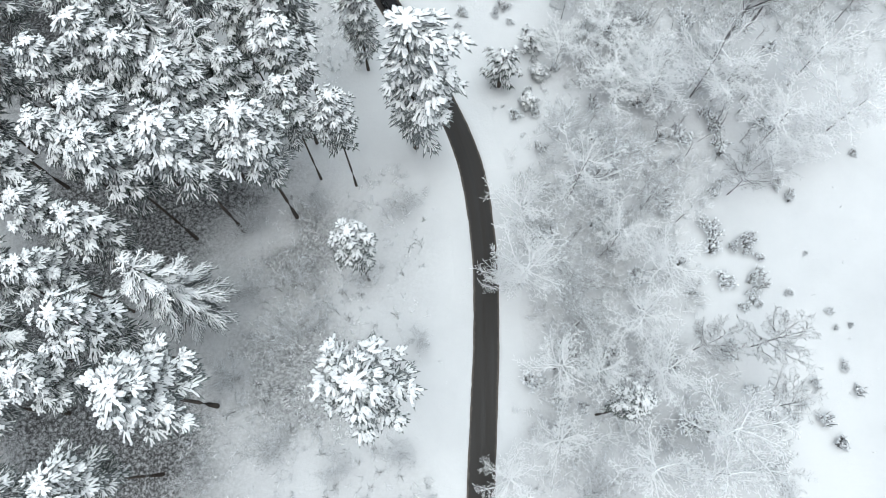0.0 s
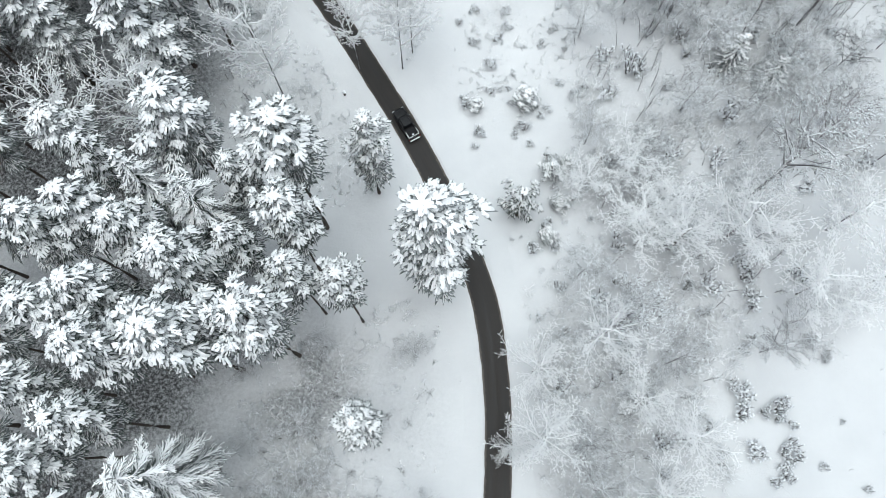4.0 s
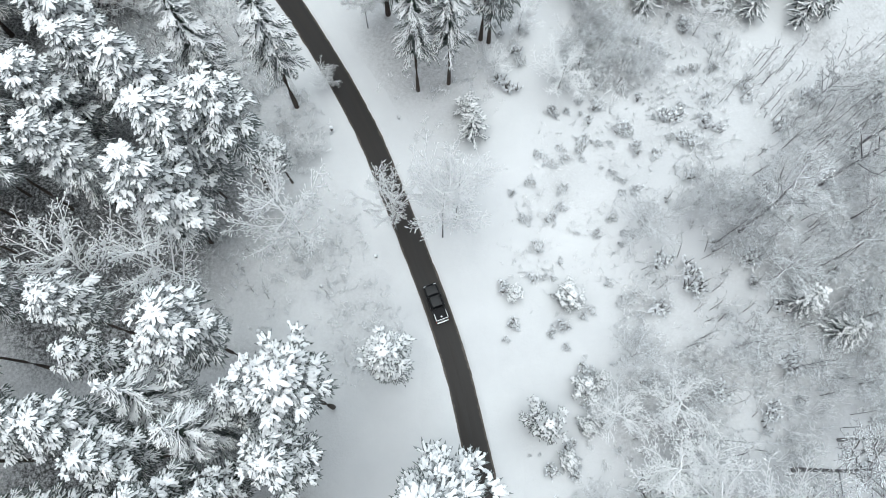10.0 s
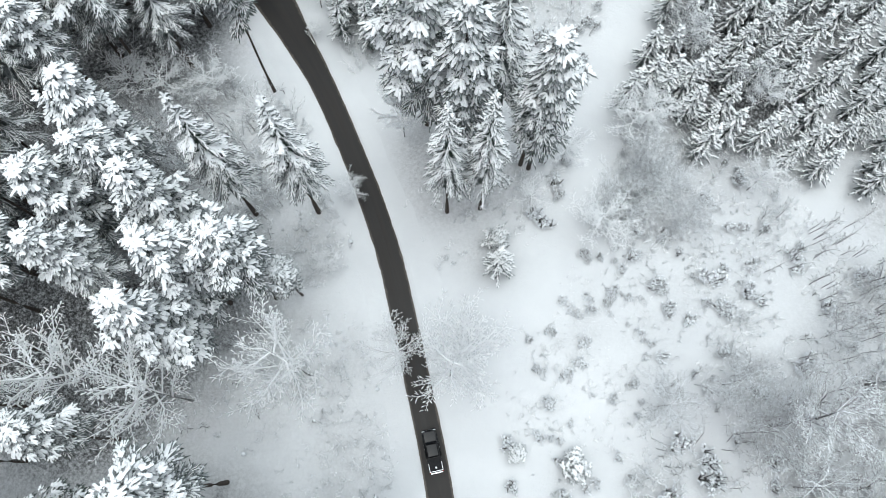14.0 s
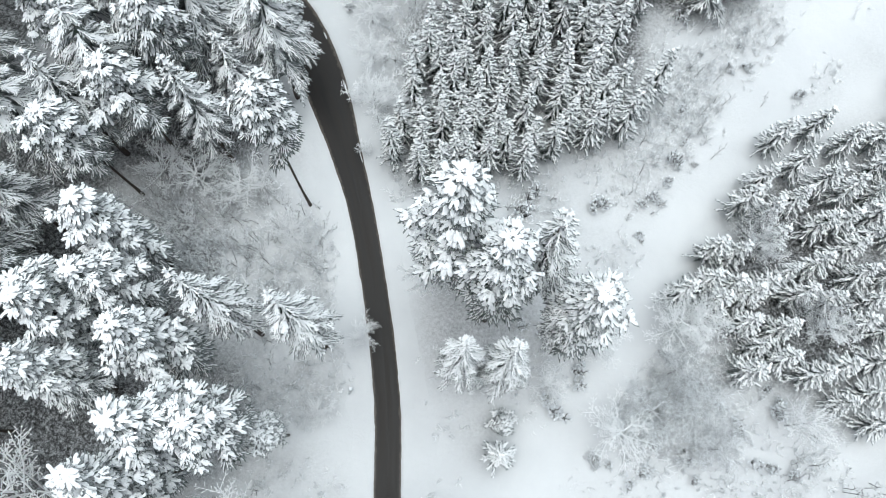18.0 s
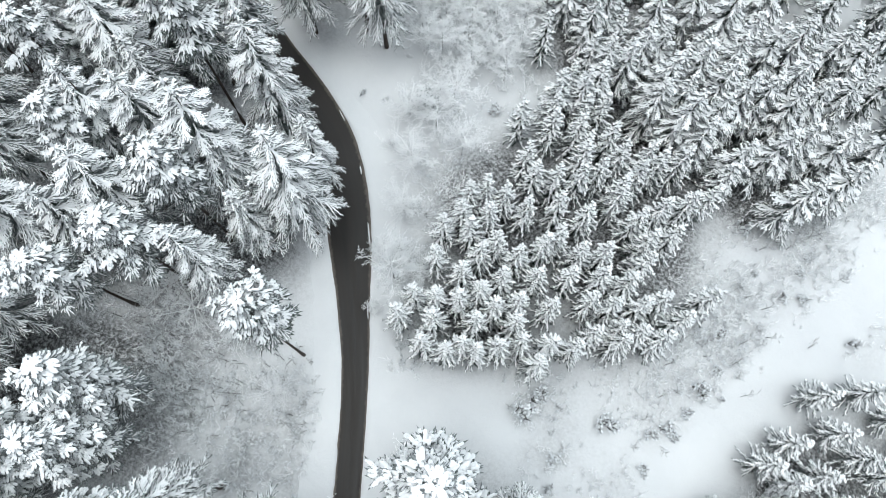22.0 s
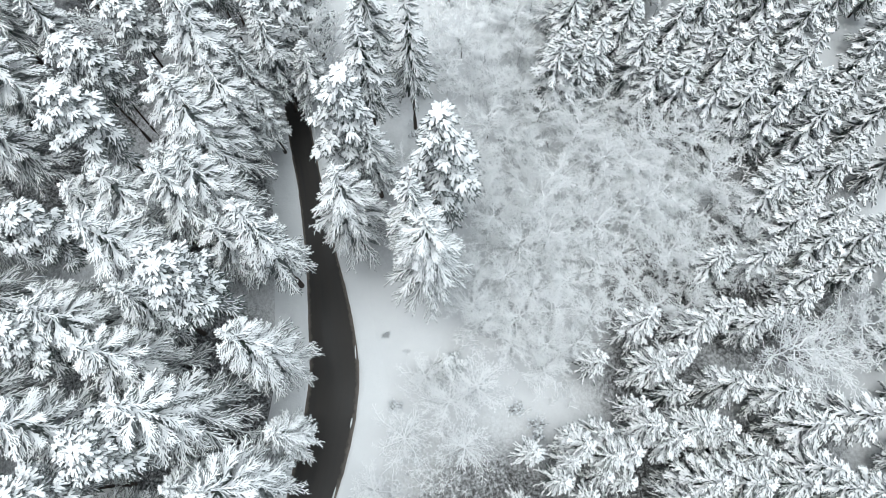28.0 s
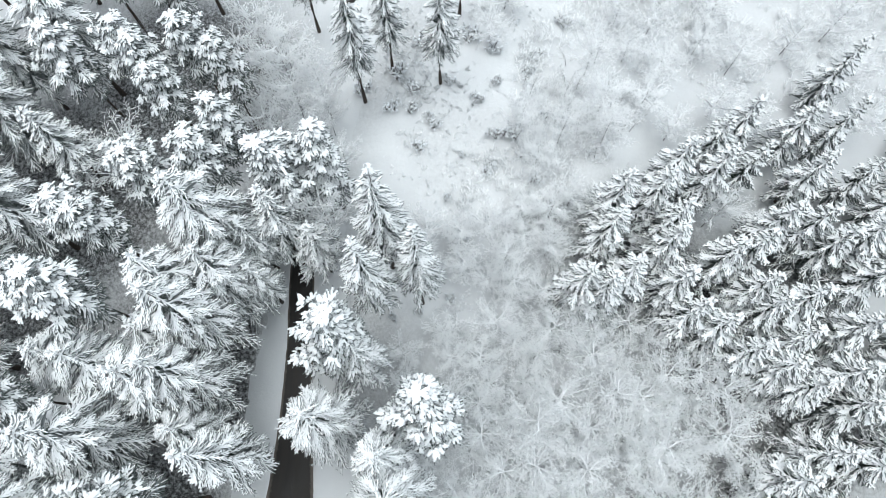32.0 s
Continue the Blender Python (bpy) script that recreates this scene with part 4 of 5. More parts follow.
stand("young", [(-37.2, 150.4, 13.5, 2.4), (-35.9, 152.7, 13.5, 2.4), (-35.4, 156.3, 14.0, 2.6), (-32.8, 158.8, 14.0, 2.6), (-32.4, 152.7, 14.0, 2.6), (-32.1, 155.9, 14.0, 2.5), (-31.7, 151.6, 13.5, 2.4), (-31.0, 158.9, 14.0, 2.6), (-29.0, 161.5, 14.0, 2.6), (-27.9, 150.7, 14.0, 2.6), (-26.6, 154.1, 14.0, 2.6), (-24.6, 157.2, 14.0, 2.6), (-23.3, 152.2, 14.0, 2.6), (-23.1, 159.7, 14.0, 2.6), (3.7, 150.7, 10.5, 2.6), (7.5, 155.1, 10.5, 2.6), (12.3, 155.2, 10.5, 2.6), (-57.5, 171.0, 16.0, 3.2), (-55.5, 163.8, 13.5, 2.4), (-52.0, 169.7, 16.0, 3.2), (-51.8, 172.7, 16.0, 3.2), (-48.6, 165.7, 13.5, 2.4)])
stand("young", [(-48.1, 171.0, 13.5, 2.4), (-46.1, 165.5, 16.0, 3.2), (-43.7, 170.5, 16.0, 3.4), (-43.7, 167.0, 16.0, 3.4), (-42.2, 172.7, 16.0, 3.2), (-38.1, 170.7, 16.0, 3.4), (-38.0, 168.1, 18.0, 4.2), (-36.9, 165.6, 16.0, 3.4), (-36.0, 172.4, 18.0, 4.2), (-35.0, 168.5, 16.0, 3.4), (-32.5, 165.9, 18.0, 4.2), (-32.1, 172.3, 18.0, 4.2), (-29.9, 168.9, 17.0, 3.8), (-29.3, 165.3, 16.0, 3.4), (-29.1, 173.6, 17.0, 3.8), (-23.8, 166.3, 16.0, 3.4), (-23.4, 163.7, 14.0, 2.6), (-20.8, 170.7, 17.0, 3.8), (-19.3, 173.3, 17.0, 3.8), (-14.4, 167.7, 17.0, 3.8), (-11.7, 173.3, 17.0, 3.8), (-102.5, 184.4, 21.4, 3.9)])
stand("young", [(-98.7, 182.2, 20.8, 3.9), (-93.1, 177.2, 19.8, 3.9), (-92.8, 183.0, 19.5, 3.9), (-91.7, 179.6, 19.5, 3.9), (-60.3, 182.8, 17.0, 3.2), (-54.3, 180.6, 16.0, 3.2), (-54.2, 177.3, 16.0, 3.2), (-51.5, 184.2, 16.0, 3.2), (-46.3, 177.0, 16.0, 3.2), (-38.4, 182.3, 18.0, 4.2), (-37.9, 175.1, 16.0, 3.4), (-34.1, 180.1, 18.0, 4.2), (-33.6, 177.2, 17.0, 3.8), (-30.9, 182.1, 17.0, 3.8), (-28.8, 185.4, 17.0, 3.8), (-27.0, 175.6, 17.0, 3.8), (-25.5, 180.0, 18.0, 4.2), (-23.5, 176.8, 17.0, 3.8), (-21.7, 179.7, 17.0, 3.8), (-15.3, 177.3, 17.0, 3.8), (-105.1, 193.3, 20.4, 3.9), (-102.0, 189.6, 20.6, 3.9)])
stand("young", [(-98.0, 190.8, 19.7, 3.9), (-95.4, 189.3, 19.5, 3.9), (-92.0, 195.4, 19.0, 3.9), (-90.3, 188.7, 19.0, 3.9), (-87.3, 197.7, 19.0, 3.9), (-86.3, 189.1, 19.0, 3.9), (-83.9, 191.6, 19.0, 3.9), (-80.1, 194.1, 19.0, 3.9), (-77.5, 197.2, 19.0, 3.9), (-65.3, 193.8, 19.0, 3.9), (-62.0, 196.5, 17.0, 3.2), (-60.2, 193.2, 19.0, 3.9), (-58.4, 191.5, 17.0, 3.2), (-58.3, 188.6, 17.0, 3.2), (-56.7, 196.1, 19.0, 3.9), (-53.6, 192.9, 17.0, 3.2), (-51.4, 189.1, 17.0, 3.2), (-36.3, 189.4, 18.0, 4.2), (-24.2, 188.8, 17.0, 3.8), (-21.6, 189.0, 17.0, 3.8), (-103.3, 198.3, 19.4, 3.9), (-94.9, 203.7, 19.0, 3.9)])
stand("young", [(-93.5, 207.7, 19.0, 3.9), (-92.3, 199.4, 19.0, 3.9), (-90.5, 209.2, 19.0, 3.9), (-84.7, 198.3, 19.0, 3.9), (-84.6, 203.1, 19.0, 3.9), (-80.3, 200.1, 19.0, 3.9), (-79.8, 208.1, 19.0, 3.9), (-75.0, 204.7, 19.0, 3.9), (-74.6, 199.4, 19.0, 3.9), (-71.3, 204.9, 19.0, 3.9), (-67.0, 198.9, 19.0, 3.9), (-59.2, 200.8, 17.0, 3.2), (-55.1, 207.0, 17.0, 3.2), (-55.0, 201.0, 17.0, 3.2), (-51.8, 199.9, 17.0, 3.2), (-90.6, 213.9, 19.0, 3.9), (-85.3, 212.6, 19.0, 3.9)])
# frosted leafless trees
stand("bare", [(8.2, -3.6, 8.0, 3.9), (14.7, 1.0, 8.8, 3.9), (25.2, -2.2, 13.6, 5.2), (31.8, -2.6, 17.3, 5.2), (32.7, 2.0, 19.5, 5.9), (15.0, 10.3, 9.8, 4.5), (20.1, 9.5, 11.2, 3.9), (24.8, 15.9, 13.5, 4.5), (26.7, 8.9, 16.1, 4.5), (7.2, 20.9, 15.5, 2.6), (10.6, 22.0, 15.0, 5.0), (23.0, 26.7, 13.0, 3.9), (28.1, 22.4, 15.5, 4.5), (10.5, 30.8, 12.1, 4.5), (17.9, 34.5, 19.5, 5.2), (43.4, 37.4, 13.0, 3.2), (44.4, 41.2, 18.0, 5.2), (47.7, 38.9, 15.0, 3.9), (24.1, 51.0, 12.3, 5.2), (24.3, 48.2, 11.4, 4.5), (28.0, 52.5, 12.4, 4.5), (29.2, 47.9, 14.8, 5.2)])
stand("bare", [(35.3, 48.3, 21.9, 5.9), (38.1, 47.6, 16.0, 4.5), (49.4, 50.1, 19.0, 5.9), (53.7, 42.8, 18.0, 5.2), (-51.9, 60.3, 22.0, 6.0), (-40.3, 62.4, 24.8, 6.0), (17.1, 56.4, 9.3, 3.9), (23.3, 58.5, 12.1, 4.5), (-26.4, 70.6, 26.2, 6.0), (-15.6, 76.4, 18.5, 3.6), (-9.0, 76.6, 22.0, 5.2), (-7.6, 79.6, 18.0, 4.8), (-30.0, 85.3, 5.0, 2.3), (-67.3, 101.8, 8.0, 3.9), (-30.8, 96.7, 4.0, 2.2), (-62.3, 102.6, 8.0, 4.5), (-55.8, 105.3, 8.0, 3.9), (-46.4, 102.6, 9.0, 3.2), (-26.9, 107.7, 14.0, 3.9), (-6.4, 103.9, 5.0, 2.6), (-3.9, 111.8, 7.0, 3.2), (3.7, 103.0, 8.0, 4.5)])
stand("bare", [(-122.8, 124.1, 17.0, 5.9), (-51.5, 125.8, 2.6, 1.4), (-47.0, 124.4, 12.0, 3.9), (-45.9, 119.3, 2.6, 1.4), (3.9, 118.9, 9.0, 4.2), (-53.0, 132.4, 7.0, 3.2), (-48.7, 127.3, 5.0, 2.6), (-44.8, 127.5, 5.0, 2.6), (-130.7, 146.7, 20.4, 5.2), (-126.2, 139.9, 14.0, 3.9), (-126.2, 147.2, 17.7, 4.7), (-124.3, 142.7, 16.1, 4.4), (-107.5, 148.5, 23.4, 4.4), (-63.3, 143.8, 6.0, 3.2), (-59.3, 149.0, 10.0, 3.9), (-59.1, 145.2, 9.0, 3.9), (-57.2, 138.3, 8.0, 3.9), (-53.2, 144.5, 9.0, 3.9), (-127.2, 150.9, 18.5, 3.6), (-124.7, 150.8, 13.6, 2.7), (-118.7, 151.6, 11.9, 2.7), (-82.4, 161.6, 8.0, 3.2)])
stand("bare", [(-78.3, 161.0, 9.0, 3.7), (-76.5, 159.2, 7.0, 2.5), (-70.4, 158.9, 9.0, 3.7), (-69.0, 153.4, 9.0, 3.4), (-66.3, 153.7, 9.0, 3.2), (-57.3, 158.0, 8.0, 3.2), (-104.1, 168.3, 12.1, 3.2), (-99.3, 169.4, 12.2, 3.2), (-97.4, 166.6, 9.6, 2.7), (-96.1, 169.7, 11.4, 3.2), (-91.5, 166.7, 10.4, 3.7), (-89.1, 173.0, 11.2, 3.7), (-88.5, 168.0, 8.1, 3.2), (-86.6, 170.7, 8.0, 3.2), (-84.2, 163.5, 8.0, 2.9), (-80.5, 167.4, 8.0, 3.2), (-80.4, 171.7, 10.0, 4.2), (-78.6, 167.9, 11.0, 4.2), (-76.2, 167.0, 10.0, 4.2), (-73.6, 171.8, 8.0, 3.2), (-73.5, 162.3, 10.0, 3.7), (-73.1, 166.7, 10.0, 4.2)])
stand("bare", [(-71.6, 172.6, 10.0, 4.2), (-69.9, 167.2, 8.0, 2.9), (-63.7, 162.8, 9.0, 3.7), (-61.5, 170.5, 8.0, 2.9), (-133.5, 176.2, 11.4, 3.4), (-117.8, 176.5, 13.5, 3.2), (-115.2, 181.7, 14.5, 3.4), (-112.7, 177.7, 11.5, 3.2), (-99.6, 175.5, 11.3, 3.2), (-91.0, 177.2, 12.4, 3.2), (-84.7, 184.9, 9.0, 2.9), (-84.6, 177.0, 11.0, 4.2), (-82.3, 179.9, 9.0, 3.2), (-79.9, 185.2, 11.0, 4.2), (-79.5, 178.2, 11.0, 4.2), (-78.1, 181.6, 10.0, 4.7), (-76.7, 184.5, 9.0, 3.2), (-76.1, 174.3, 9.0, 3.7), (-76.1, 182.0, 9.0, 3.7), (-74.3, 178.0, 9.0, 3.2), (-71.5, 182.2, 11.0, 4.7), (-71.3, 179.4, 10.0, 4.2)])
stand("bare", [(-70.2, 185.5, 9.0, 3.2), (-67.7, 179.7, 9.0, 3.2), (-66.7, 174.3, 8.0, 3.2), (-64.4, 179.8, 10.0, 4.2), (-64.1, 185.7, 9.0, 3.2), (-63.5, 182.1, 10.0, 4.2), (-61.9, 179.8, 8.0, 3.2), (-58.9, 184.4, 8.0, 2.9), (-56.9, 178.5, 10.0, 3.7), (-46.8, 185.7, 16.0, 5.2), (-124.9, 188.6, 14.3, 3.7), (-117.7, 188.1, 13.4, 4.2), (-113.6, 187.6, 13.3, 3.7), (-84.8, 194.4, 11.0, 4.2), (-79.7, 188.9, 11.0, 4.2), (-77.0, 191.4, 11.0, 4.2), (-73.4, 194.1, 9.0, 2.9), (-71.5, 189.8, 11.0, 4.7), (-64.3, 190.5, 11.0, 4.2), (-61.0, 189.8, 11.0, 3.7), (-57.9, 188.7, 10.0, 3.7), (-44.9, 195.8, 14.0, 4.5)])
stand("bare", [(-44.1, 191.4, 10.0, 5.2), (-99.2, 199.2, 12.0, 3.7), (-46.2, 200.2, 15.0, 5.2)])
stand("bare", [(8.0, 134.2, 9.5, 3.2), (20.3, 128.3, 9.5, 3.2), (6.2, 121.4, 9.5, 3.2), (5.7, 120.1, 9.5, 3.2), (22.8, 116.2, 9.5, 3.2)])
stand("bare", [(-141.0, 143.0, 14.0, 4.5), (-137.0, 146.5, 13.0, 4.0), (-134.5, 141.0, 14.0, 4.0)])
# grey leafless trees
stand("grey", [(-31.4, -3.7, 6.0, 2.6), (-21.3, 0.3, 6.0, 3.1), (-13.6, -2.4, 5.0, 2.6), (-5.9, -0.4, 5.0, 2.6), (-27.7, 9.3, 6.0, 3.1), (-21.9, 13.5, 7.0, 3.2), (-16.7, 16.8, 5.0, 2.3), (-10.5, 10.9, 5.0, 2.6), (-3.3, 14.0, 4.0, 2.1), (-25.7, 21.1, 6.0, 2.9), (-19.8, 22.7, 6.0, 3.2), (-10.9, 22.9, 5.0, 2.6), (-27.2, 30.6, 6.0, 2.9), (-17.5, 33.4, 5.0, 2.6), (-5.3, 33.0, 6.0, 2.3), (18.3, 64.0, 9.6, 3.9), (26.2, 60.3, 11.9, 3.1), (46.4, 65.9, 16.0, 5.2), (34.6, 77.4, 14.8, 5.2), (45.2, 73.8, 18.0, 5.2), (17.9, 81.9, 9.5, 4.5), (24.7, 87.1, 12.1, 4.5)])
stand("grey", [(28.0, 81.8, 17.3, 5.5), (31.7, 86.7, 13.7, 5.2), (41.2, 80.6, 15.9, 5.2), (45.2, 88.3, 16.0, 5.2), (38.3, 90.4, 15.6, 5.2), (6.2, 107.6, 7.0, 5.2), (6.4, 113.8, 9.0, 3.9), (9.0, 109.3, 9.0, 4.5), (10.2, 112.5, 7.0, 4.5), (15.6, 108.1, 6.1, 3.9), (6.9, 134.5, 11.0, 3.9), (18.8, 129.4, 10.0, 3.9)])
# tall leafless trees
stand("tall_bare", [(38.8, 53.9, 30.0, 5.6), (30.6, 83.6, 25.0, 5.0), (44.0, 58.5, 27.0, 4.6), (41.0, 92.5, 25.0, 4.8), (48.5, 81.0, 26.0, 5.0), (46.5, 100.0, 25.0, 4.6), (21.5, 37.0, 19.0, 4.4)])
# low pines
stand("low_pine", [(8.5, 53.3, 10.5, 2.7), (13.3, 59.6, 5.0, 1.8), (14.5, 54.4, 4.0, 1.5), (12.8, 49.7, 4.0, 1.4), (15.4, 60.8, 3.8, 1.3), (2.3, 70.3, 2.6, 1.4), (9.9, 71.1, 4.6, 2.2), (-8.9, 96.6, 5.0, 2.0), (-63.8, 147.1, 4.0, 2.0)])
# bushes
stand("bush", [(47.6, 3.6, 7.8, 1.3), (49.2, 0.6, 7.8, 1.2), (39.9, 26.5, 7.9, 1.2), (41.2, 27.2, 7.6, 1.0), (38.9, 25.9, 7.6, 1.0), (40.5, 25.4, 7.5, 0.9), (41.4, 22.2, 7.9, 1.2), (40.6, 21.2, 7.7, 1.0), (42.2, 21.0, 7.6, 1.0), (41.0, 20.0, 7.4, 1.0), (39.9, 18.8, 7.3, 1.1), (40.9, 18.2, 7.2, 0.9), (39.0, 18.0, 7.2, 0.9), (47.0, 7.8, 7.4, 1.0), (50.6, 15.1, 6.8, 0.5), (52.5, 7.1, 7.4, 1.0), (52.8, 15.4, 6.8, 0.5), (35.4, 29.4, 7.4, 1.1), (45.3, 19.4, 7.0, 0.7), (11.7, 38.1, 1.4, 0.9), (26.8, 40.7, 5.7, 1.2), (32.0, 38.5, 6.6, 0.9), (45.6, 34.8, 7.6, 1.2), (47.4, 33.3, 7.4, 0.9), (56.9, 39.4, 7.2, 0.8), (13.6, 50.3, 1.7, 0.8), (13.7, 48.5, 2.2, 1.2), (37.0, 45.0, 8.2, 1.6), (37.7, 43.6, 7.8, 1.3), (44.5, 43.6, 8.2, 1.6), (2.3, 63.7, 1.0, 0.7), (3.0, 66.0, 1.8, 1.2)])
stand("bush", [(8.5, 65.8, 1.2, 0.8), (13.1, 61.8, 2.3, 1.2), (14.1, 54.6, 2.6, 1.3), (14.4, 61.7, 2.0, 0.9), (16.7, 55.5, 2.6, 0.9), (35.1, 59.4, 7.1, 0.9), (35.4, 57.9, 7.1, 0.8), (1.1, 71.1, 2.0, 1.4), (4.3, 77.6, 1.4, 1.2), (9.7, 67.3, 2.1, 1.2), (25.0, 75.4, 6.6, 1.8), (-0.5, 85.0, 1.2, 0.8), (1.6, 81.5, 1.2, 0.8), (2.0, 86.6, 1.4, 1.0), (2.3, 81.4, 1.2, 0.9), (6.6, 87.0, 1.6, 1.1), (6.9, 83.9, 1.4, 1.2), (7.2, 84.3, 1.4, 0.9), (-3.3, 101.4, 2.2, 1.5), (2.2, 91.4, 1.2, 0.8), (2.8, 91.7, 1.4, 1.2), (3.4, 98.9, 1.4, 0.9)])
stand("bush", [(3.8, 98.7, 1.2, 0.7), (3.9, 90.6, 1.4, 1.0), (4.9, 90.3, 1.2, 0.8), (5.4, 93.1, 1.2, 1.0), (6.4, 91.4, 1.4, 0.9), (8.0, 93.5, 1.3, 0.8), (8.3, 95.5, 1.3, 1.0), (8.5, 94.2, 1.2, 0.8), (9.3, 101.0, 1.4, 1.1), (9.8, 101.2, 1.3, 0.9), (13.6, 97.6, 2.1, 1.1), (14.2, 97.7, 1.9, 1.3), (14.7, 97.2, 2.0, 1.0), (16.0, 94.3, 2.1, 0.9), (16.4, 95.3, 2.1, 1.1), (20.0, 100.5, 2.1, 0.9), (21.0, 97.4, 2.5, 0.7), (22.4, 97.6, 2.9, 1.1), (23.3, 96.1, 3.3, 1.0), (25.5, 101.2, 2.9, 1.2), (25.6, 100.2, 3.4, 1.2), (27.2, 99.9, 3.4, 1.2)])
stand("bush", [(-5.0, 102.1, 2.2, 1.8), (-3.7, 108.2, 1.8, 1.4), (-2.7, 106.2, 1.6, 1.1), (14.4, 105.1, 1.4, 0.9), (15.3, 103.4, 1.5, 0.8), (17.3, 113.0, 1.7, 1.2), (18.2, 112.3, 1.7, 1.2), (22.0, 103.2, 2.0, 0.9), (23.2, 110.4, 1.7, 1.0), (30.7, 108.1, 2.4, 1.3), (-21.4, 123.7, 2.6, 1.8), (21.3, 117.8, 2.0, 1.5), (21.3, 117.0, 2.0, 1.3), (26.6, 116.6, 1.2, 0.9), (-21.7, 126.5, 2.4, 1.6), (-12.3, 129.7, 2.6, 1.6), (-7.2, 135.2, 1.8, 1.1), (-94.2, 149.3, 1.0, 0.7), (-71.0, 141.4, 1.0, 0.7), (-67.8, 143.1, 0.9, 0.6), (-61.5, 138.7, 1.5, 1.1), (-59.1, 149.1, 1.6, 1.2)])
stand("bush", [(-6.6, 141.7, 2.4, 1.4), (-130.6, 156.2, 4.3, 1.6), (-126.7, 159.6, 4.8, 1.4), (-97.1, 161.5, 2.4, 1.0), (-96.4, 153.2, 1.3, 0.8), (-96.1, 156.8, 1.6, 0.8), (-55.0, 152.9, 1.5, 1.2), (-51.2, 154.2, 2.2, 1.6), (4.4, 161.9, 1.6, 1.1), (-136.1, 167.7, 5.2, 1.8), (-135.1, 173.5, 5.3, 1.6), (-131.5, 162.4, 5.1, 1.6), (-128.8, 169.0, 4.9, 1.0), (-128.4, 163.8, 5.1, 1.3), (-128.2, 169.3, 4.7, 0.9), (-124.8, 171.8, 4.7, 0.9), (-124.4, 172.5, 4.9, 0.9), (-122.4, 165.3, 5.1, 1.3), (-118.5, 173.2, 5.5, 1.3), (-116.6, 168.0, 4.7, 0.8), (-114.2, 171.6, 4.9, 1.0), (-16.6, 164.5, 2.4, 1.6)])
stand("bush", [(-132.6, 177.2, 5.5, 1.6), (-129.5, 182.4, 5.3, 1.3), (-127.3, 180.8, 5.1, 1.1), (-126.9, 175.4, 5.0, 1.0), (-118.2, 175.4, 5.9, 1.9), (-134.8, 188.5, 4.3, 1.5)])

def fill(kind, seed, x0, x1, y0, y1, gap, lo, hi, r):
    """Carries a stand on beyond its planted edge, trees at least gap apart."""
    rng = random.Random(seed)
    for _ in range(int((x1 - x0) * (y1 - y0) / gap)):
        x, y = rng.uniform(x0, x1), rng.uniform(y0, y1)
        if road_gap(x, y) < 5 or any((x - a) ** 2 + (y - b) ** 2 < gap * gap for a, b in PLANTED):
            continue
        plant(kind, x, y, terrain(x, y) + rng.uniform(lo, hi), r * rng.uniform(0.85, 1.15))
        PLANTED.append((x, y))


fill("pine", 1, -68, -47, -14, 66, 6.4, 25, 31, 3.9)
fill("spruce", 2, -104, -74, 66, 104, 6.4, 27, 33, 5.0)
fill("pine", 15, -84, -59, 50, 80, 5.2, 24, 29, 3.8)
fill("spruce", 3, -140, -104, 96, 122, 7.0, 26, 32, 5.2)
fill("pine", 4, -160, -116, 104, 140, 6.2, 24, 30, 4.4)
fill("spruce", 11, -100, -76, 108, 132, 5.2, 22, 30, 4.6)
fill("young", 5, -66, -10, 180, 212, 4.6, 15, 19, 2.9)
fill("young", 6, 16, 46, 128, 174, 4.4, 10, 13, 2.5)
fill("young", 14, 12, 44, 121, 158, 3.1, 8, 11, 2.3)
fill("slight_grey", 8, 10, 40, -6, 46, 5.4, 7, 12, 3.8)
fill("slight_grey", 9, 20, 62, 56, 112, 6.0, 8, 12, 3.8)
fill("slight", 10, -106, -58, 152, 192, 3.3, 5, 9, 3.0)
fill("slight", 12, -148, -112, 180, 212, 5.2, 6, 9, 3.2)
fill("slight", 13, -146, -108, 206, 242, 6.4, 9, 13, 3.2)
fill("young", 7, -116, -60, 196, 232, 5.0, 16, 20, 3.2)

# ---------------------------------------------------------------- undergrowth, joined thickets


